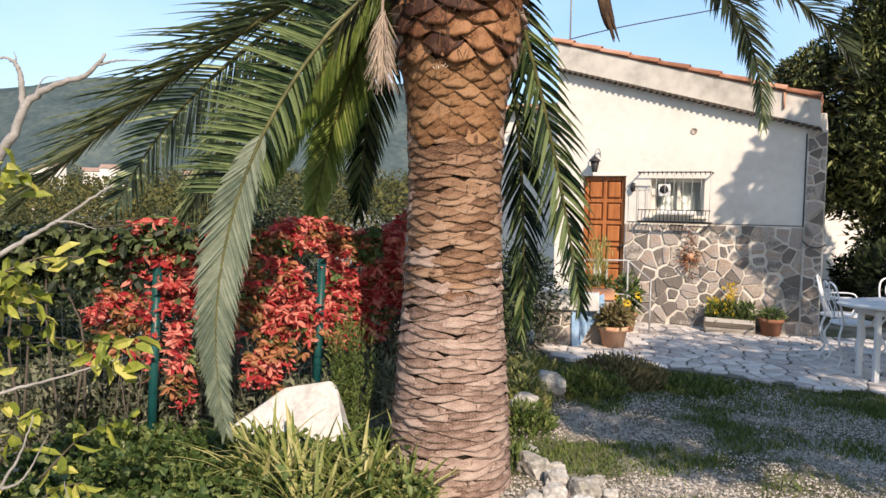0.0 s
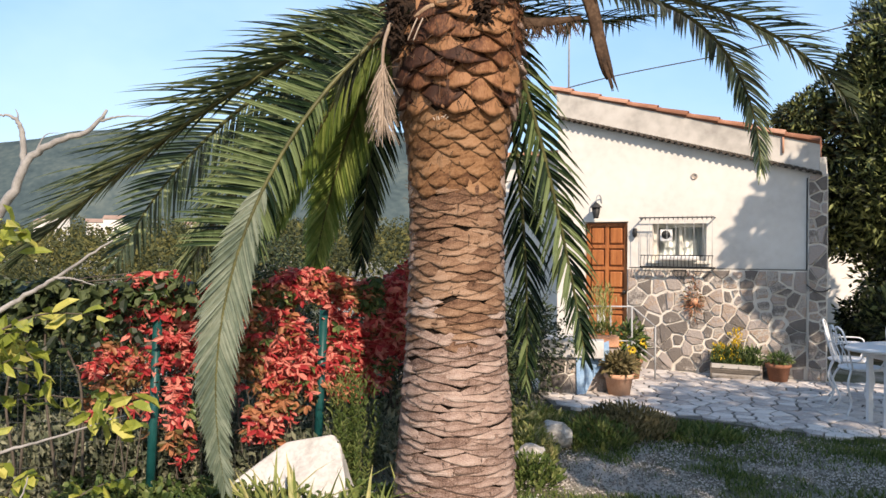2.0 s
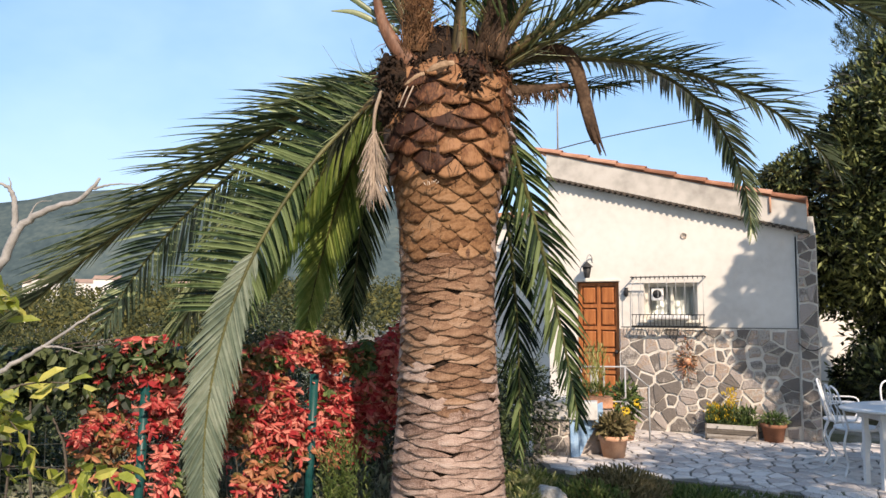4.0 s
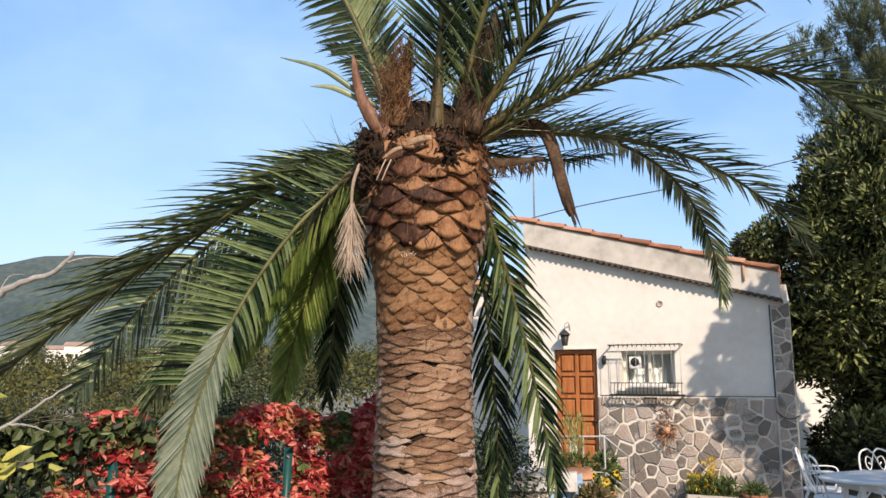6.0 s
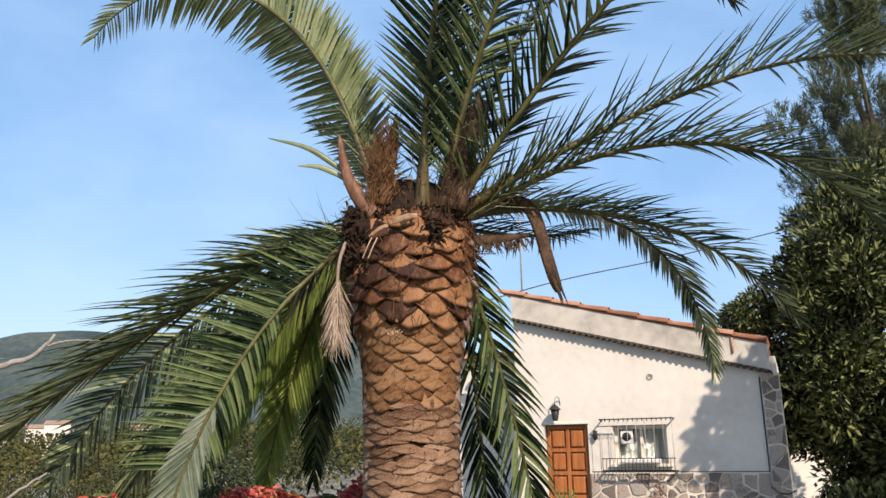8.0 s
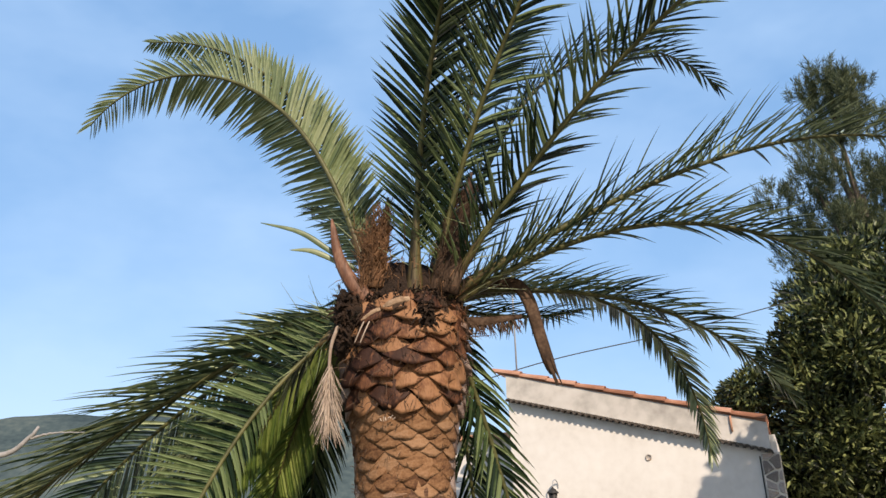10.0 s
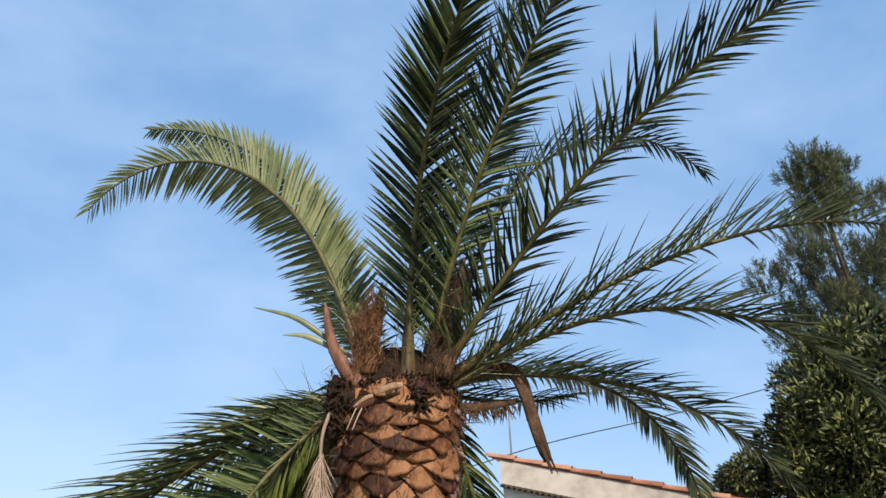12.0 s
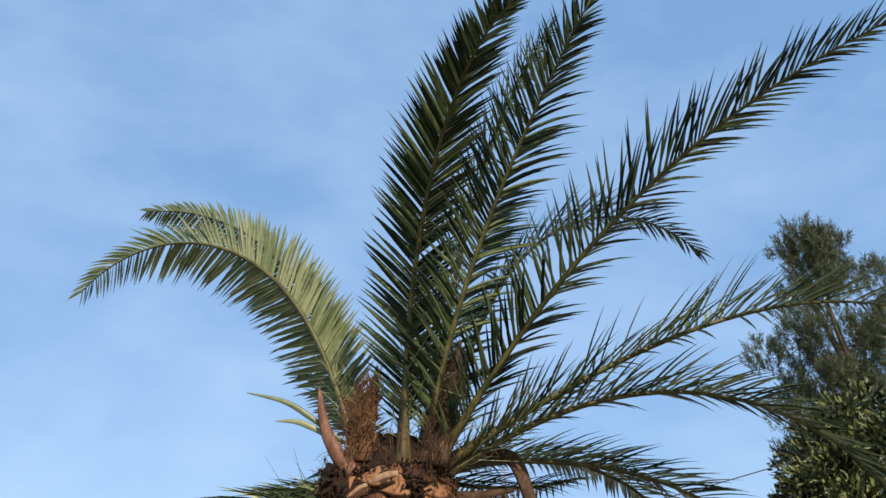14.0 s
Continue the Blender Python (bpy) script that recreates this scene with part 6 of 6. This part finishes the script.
def build_furniture():
    table = thing("garden_table", pose(4.77, 7.28, 0), "white oval garden table standing on the flagstones", "table")
    v, f = lathe([(0.0, 0.70), (0.92, 0.70), (0.97, 0.705), (1.0, 0.72), (1.0, 0.735), (0.97, 0.745), (0.0, 0.745)], 40)
    put("tabletop", mesh_of("tabletop", [(x * 0.98, y * 0.52, z) for x, y, z in v], f, TABLE_TOP), table)
    for sx in (-1, 1):
        for sy in (-1, 1):
            box_part("leg", (0.69 * sx - 0.024, 0.15 * sy - 0.024, 0.0), (0.69 * sx + 0.024, 0.15 * sy + 0.024, 0.70), WHITE_IRON, table, 0.006)
    box_part("apron", (-0.74, -0.20, 0.64), (0.74, 0.20, 0.699), WHITE_IRON, table, 0.004)
    chair = build_chair()
    chair.matrix_basis = pose(4.22, 7.84, 0.012, 0, 0, 82)
    for m in (pose(4.40, 8.42, 0.012, 0, 0, 62), pose(5.02, 8.2, 0.012, 0, 0, 10), pose(4.36, 6.80, 0.012, 0, 0, 165)):
        copy_thing(chair, m)
    # pots and planters
    pot((1.97, 8.75, 0.01), 0.165, 0.24, "terracotta pot with a dry grey-green plant", (420, 0.11, RUST_GRASS, 0.22, 0))
    pot((2.36, 9.85, 0.01), 0.15, 0.26, "terracotta pot of yellow flowers beside the railing", (420, 0.11, IVY_LEAF, 0.48, 6))
    # darker clay stands in for the deep shade on this pot
    pot(tuple((H @ Vector((3.02, -0.22, 0.01)))), 0.15, 0.22, "terracotta pot against the stone wall, darkened for shade", (300, 0.06, IVY_LEAF, 0.12, 0), ROOF_TILE)
    box_t = thing("planter_box", H @ pose(2.53, -0.22, 0.005), "weathered wooden planter with yellowing plants", "planter")
    for z in (0.0, 0.062, 0.124):
        for y in (-0.12, 0.10):
            box_part("slat", (-0.29, y, z + 0.01), (0.29, y + 0.02, z + 0.066), WOOD_GREY, box_t, 0.003)
    for x in (-0.31, 0.29):
        box_part("end_board", (x, -0.12, 0.0), (x + 0.02, 0.12, 0.19), WOOD_GREY, box_t, 0.003)
    box_part("soil", (-0.288, -0.098, 0.02), (0.288, 0.098, 0.15), CORE, box_t, 0.0)
    rng = np.random.RandomState(77)
    n = 900
    c = np.stack([rng.uniform(-0.29, 0.29, n), rng.uniform(-0.1, 0.1, n), 0.15 + 0.22 * rng.uniform(0, 1, n) ** 1.5], 1)
    put("plant", leaf_mesh("plant", c, np.tile((0, -0.2, 1.0), (n, 1)), rng, 0.09, 0.02, IVY_LEAF, 0.5, 0.0), box_t)
    n = 420
    c = np.concatenate([np.stack([rng.normal(-0.2, 0.05, n // 2), rng.normal(0, 0.05, n // 2), 0.2 + rng.uniform(0, 0.22, n // 2)], 1), np.stack([rng.normal(0.0, 0.04, n // 2), rng.normal(0, 0.05, n // 2), 0.2 + rng.uniform(0, 0.42, n // 2)], 1)])
    put("bloom", leaf_mesh("bloom", c, np.tile((0, -0.2, 1.0), (n, 1)), rng, 0.05, 0.016, YELLOW, 0.5, 0.0), box_t, None, "yellow flower spikes")["kind"] = "stuff"
    hang = thing("wall_plant", H @ pose(1.98, -0.08, 0.98), "small dry plant hanging on the stone wall", "plant")
    n = 260
    d = rng.normal(0, 1, (n, 3))
    put("leaves", leaf_mesh("leaves", d * (0.05, 0.02, 0.12), d, rng, 0.06, 0.015, RUST_LEAF, 0.4, 0.1), hang)
    lathe_part("holder", [(0.0, -0.06), (0.04, -0.06), (0.055, 0.02), (0.0, 0.02)], TERRACOTTA, hang, 12)
    # stone counter with a white slab, and the blue panel leaning on it
    counter = thing("stone_counter", pose(1.42, 9.0, 0, 0, 0, -12), "low rubble stone counter with a white slab top", "counter")
    pier = box_part("pier", (-0.30, -0.2, 0.0), (0.12, 0.25, 0.42), MORTAR, counter, 0.0)
    rg = random.Random(15)
    for poly in cells(0.42, 0.42, 0.14, rg):
        (cx, cy), me = stone_mesh(poly, 0.010, 0.014, rg, STONE)
        put("stone", me, pier, pose(-0.30 + cx, -0.202, cy, 90, 0, 0))
    box_part("slab", (-0.36, -0.26, 0.421), (0.42, 0.30, 0.62), WHITE_ROCK, counter, 0.012)
    # four upright boards sawn off on the slant
    panel = thing("blue_panel", pose(1.49, 8.72, 0.0, -4, 0, 10), "faded blue painted board sawn on a slant, beside the counter", "board")
    foot = lambda x: float(np.interp(x, [0, 0.11, 0.15, 0.27, 0.40], [0.0, 0.0, 0.12, 0.28, 0.45]))
    for k in range(4):
        x0, x1 = k * 0.10, k * 0.10 + 0.096
        bm = bmesh.new()
        p = [(x0, foot(x0)), (x1, foot(x1)), (x1, 0.47 + x1 * 0.34), (x0, 0.47 + x0 * 0.34)]
        a, b = [bm.verts.new((x, 0, z)) for x, z in p], [bm.verts.new((x, 0.024, z)) for x, z in p]
        bm.faces.new(a), bm.faces.new(b[::-1])
        for i in range(4):
            bm.faces.new((a[i], b[i], b[(i + 1) % 4], a[(i + 1) % 4]))
        bmesh.ops.bevel(bm, geom=bm.edges[:], offset=0.003, segments=1, affect="EDGES")
        part("board", bm, BLUE, panel)
    trough = thing("trough", pose(1.80, 9.0, 0.0), "terracotta window box on a low ledge", "planter")
    box_part("ledge", (-0.18, -0.1, 0.0), (0.22, 0.16, 0.52), STONE, trough, 0.02)
    box_part("box", (-0.17, -0.13, 0.521), (0.20, 0.05, 0.65), TERRACOTTA, trough, 0.012)
    n = 200
    c = np.stack([rng.uniform(-0.15, 0.18, n), rng.uniform(-0.1, 0.03, n), 0.65 + 0.12 * rng.uniform(0, 1, n)], 1)
    put("plant", leaf_mesh("plant", c, np.tile((0, 0, 1.0), (n, 1)), rng, 0.07, 0.02, GRASS, 0.5, 0.0), trough)
    # tall wispy plant in the window box, before the door
    n = 260
    a = rng.uniform(0, 6.28, n)
    c = np.stack([0.02 + 0.09 * rng.normal(0, 0.6, n), -0.03 + 0.05 * rng.normal(0, 0.6, n), 0.66 + rng.uniform(0, 0.52, n)], 1)
    put("tall_plant", leaf_mesh("tall_plant", c, np.stack([0.4 * np.cos(a), 0.4 * np.sin(a), np.full(n, 1.2)], 1), rng, 0.14, 0.012, STRAP_LEAF, 0.25, 0.0), trough, None, "wispy yellow-green plant")
    # railing of the doorstep
    rail = thing("railing", pose(0, 0, 0), "thin grey iron railing beside the doorstep", "railing")
    pts = [(1.80, 9.75), (2.08, 9.72), (2.34, 9.70), (2.64, 9.72)]
    for k, (x, y) in enumerate(pts):
        tube_part("post", [(x, y, 0.0), (x, y, 0.93 if k < 3 else 0.68)], 0.011, GREY_IRON, rail, 6)
    tube_part("rail", [(1.80, 9.75, 0.93), (2.08, 9.72, 0.93), (2.34, 9.70, 0.93), (2.64, 9.72, 0.68)], 0.011, GREY_IRON, rail, 6)
    tube_part("rail", [(1.80, 9.75, 0.5), (2.34, 9.70, 0.5), (2.64, 9.72, 0.28)], 0.008, GREY_IRON, rail, 6)
    cloth = tagged(box_part("cloth", (1.90, 9.66, 0.62), (2.00, 9.70, 0.90), WHITE, None, 0.015), "small white cloth hung on the railing", "cloth")
    # lamps on the front
    lamp = thing("wall_lantern", H @ pose(0.66, -0.14, 2.08), "dark iron wall lantern over the door", "lamp")
    lathe_part("body", [(0.0, 0.0), (0.035, 0.0), (0.04, 0.02), (0.065, 0.15), (0.0, 0.15)], IRON, lamp, 6)
    lathe_part("cap", [(0.085, 0.15), (0.08, 0.16), (0.04, 0.2), (0.015, 0.22), (0.0, 0.24)], IRON, lamp, 12)
    tube_part("bracket", curve_points([(0, 0, 0.23), (0.01, 0.0, 0.30), (0.03, 0.05, 0.33), (0.04, 0.12, 0.29), (0.04, 0.14, 0.22)], 14), 0.008, GREY_IRON, lamp, 6)
    small = thing("wall_lamp", H @ pose(1.18, -0.05, 1.81), "small dark wall lamp beside the window", "lamp")
    lathe_part("body", [(0.0, 0.0), (0.02, 0.01), (0.035, 0.05), (0.035, 0.09), (0.01, 0.13), (0.0, 0.13)], IRON, small, 10)
    box_part("back_plate", (-0.02, 0.02, 0.02), (0.02, 0.048, 0.13), IRON, small, 0.004)
    # cable across to the trees
    v, f = tube(curve_points([(1.2, 11.9, 3.94), (2.59, 12.0, 4.33), (4.5, 12.0, 4.72), (6.7, 12.0, 5.25)], 20), 0.009, 5)
    tagged(put("overhead_cable", mesh_of("overhead_cable", v, f, CABLE)), "thin black cable sagging from the roof", "cable")


def build_village():
    rg = random.Random(27)
    for x, y, z, w in ((-128, 300, 6.5, 9), (-141, 310, 6.5, 7), (-150, 296, 6.5, 8), (-166, 320, 6.5, 8), (-108, 330, 6.5, 7), (-546, 985, 60, 7), (-515, 975, 53, 9), (-492, 965, 50, 6), (-560, 985, 54, 8), (-530, 968, 48, 7)):
        h = thing("village_house", pose(x, y, z, 0, 0, rg.uniform(-30, 30)), "distant white house with a tiled roof", "house", "village houses")
        hgt = rg.uniform(4, 6)
        box_part("wall", (-w / 2, -3, -12), (w / 2, 3, hgt), PLASTER, h, 0.0)
        bm = bmesh.new()
        p = [(-w / 2 - 0.4, -3.4, hgt + 0.02), (w / 2 + 0.4, -3.4, hgt + 0.02), (w / 2 + 0.4, 3.4, hgt + 0.02), (-w / 2 - 0.4, 3.4, hgt + 0.02), (-w / 2 - 0.4, 0, hgt + 1.6), (w / 2 + 0.4, 0, hgt + 1.6)]
        vs = [bm.verts.new(q) for q in p]
        for g in ((0, 1, 5, 4), (2, 3, 4, 5), (0, 4, 3), (1, 2, 5), (3, 2, 1, 0)):
            bm.faces.new([vs[k] for k in g])
        part("roof", bm, FAR_ROOF, h)
        for k in range(3):
            box_part("window", (-w / 2 + (k + 0.6) * w / 3.6, -3.05, 1.0), (-w / 2 + (k + 0.6) * w / 3.6 + 1.0, -2.95, 2.4), DARK, h, 0.0)
    wall = box_part("neighbour_wall", (8.5, 18.0, -0.2), (12.5, 18.3, 1.6), PLASTER, None, 0.0)
    tagged(wall, "sunlit white garden wall behind the trees", "wall", kind="structure")


build_ground()
ridge("hill_near", "wooded green hillside beyond the valley, blue-grey with haze", 880, [(-1100, 130), (-680, 157), (-610, 168), (-550, 176), (-500, 178), (-350, 172), (-190, 180), (-150, 179), (0, 170), (300, 80), (900, 20)], -1250, 1000, -25, 3)
build_house()
build_terrace()
build_palm()
build_trees()
build_hedges()
build_fence()
build_vine()
build_near_plants()
build_rocks()
build_furniture()
build_village()


def motions():
    """A light breeze in the outer fronds."""
    for k, turn in ((9, 0.5), (10, 0.6), (8, 0.35), (12, 0.3), (13, 0.3)):
        f = swaying[k]
        p = f.location.copy()
        rows = []
        for i in range(29):
            t = i * 0.5
            w = math.sin(t * 1.7 + k) * 0.5 + math.sin(t * 3.1 + 2 * k) * 0.3
            rows.append((t, pose(p.x, p.y, p.z, 0, turn * 0.25 * w, turn * w)))
        walk(f, rows)


motions()
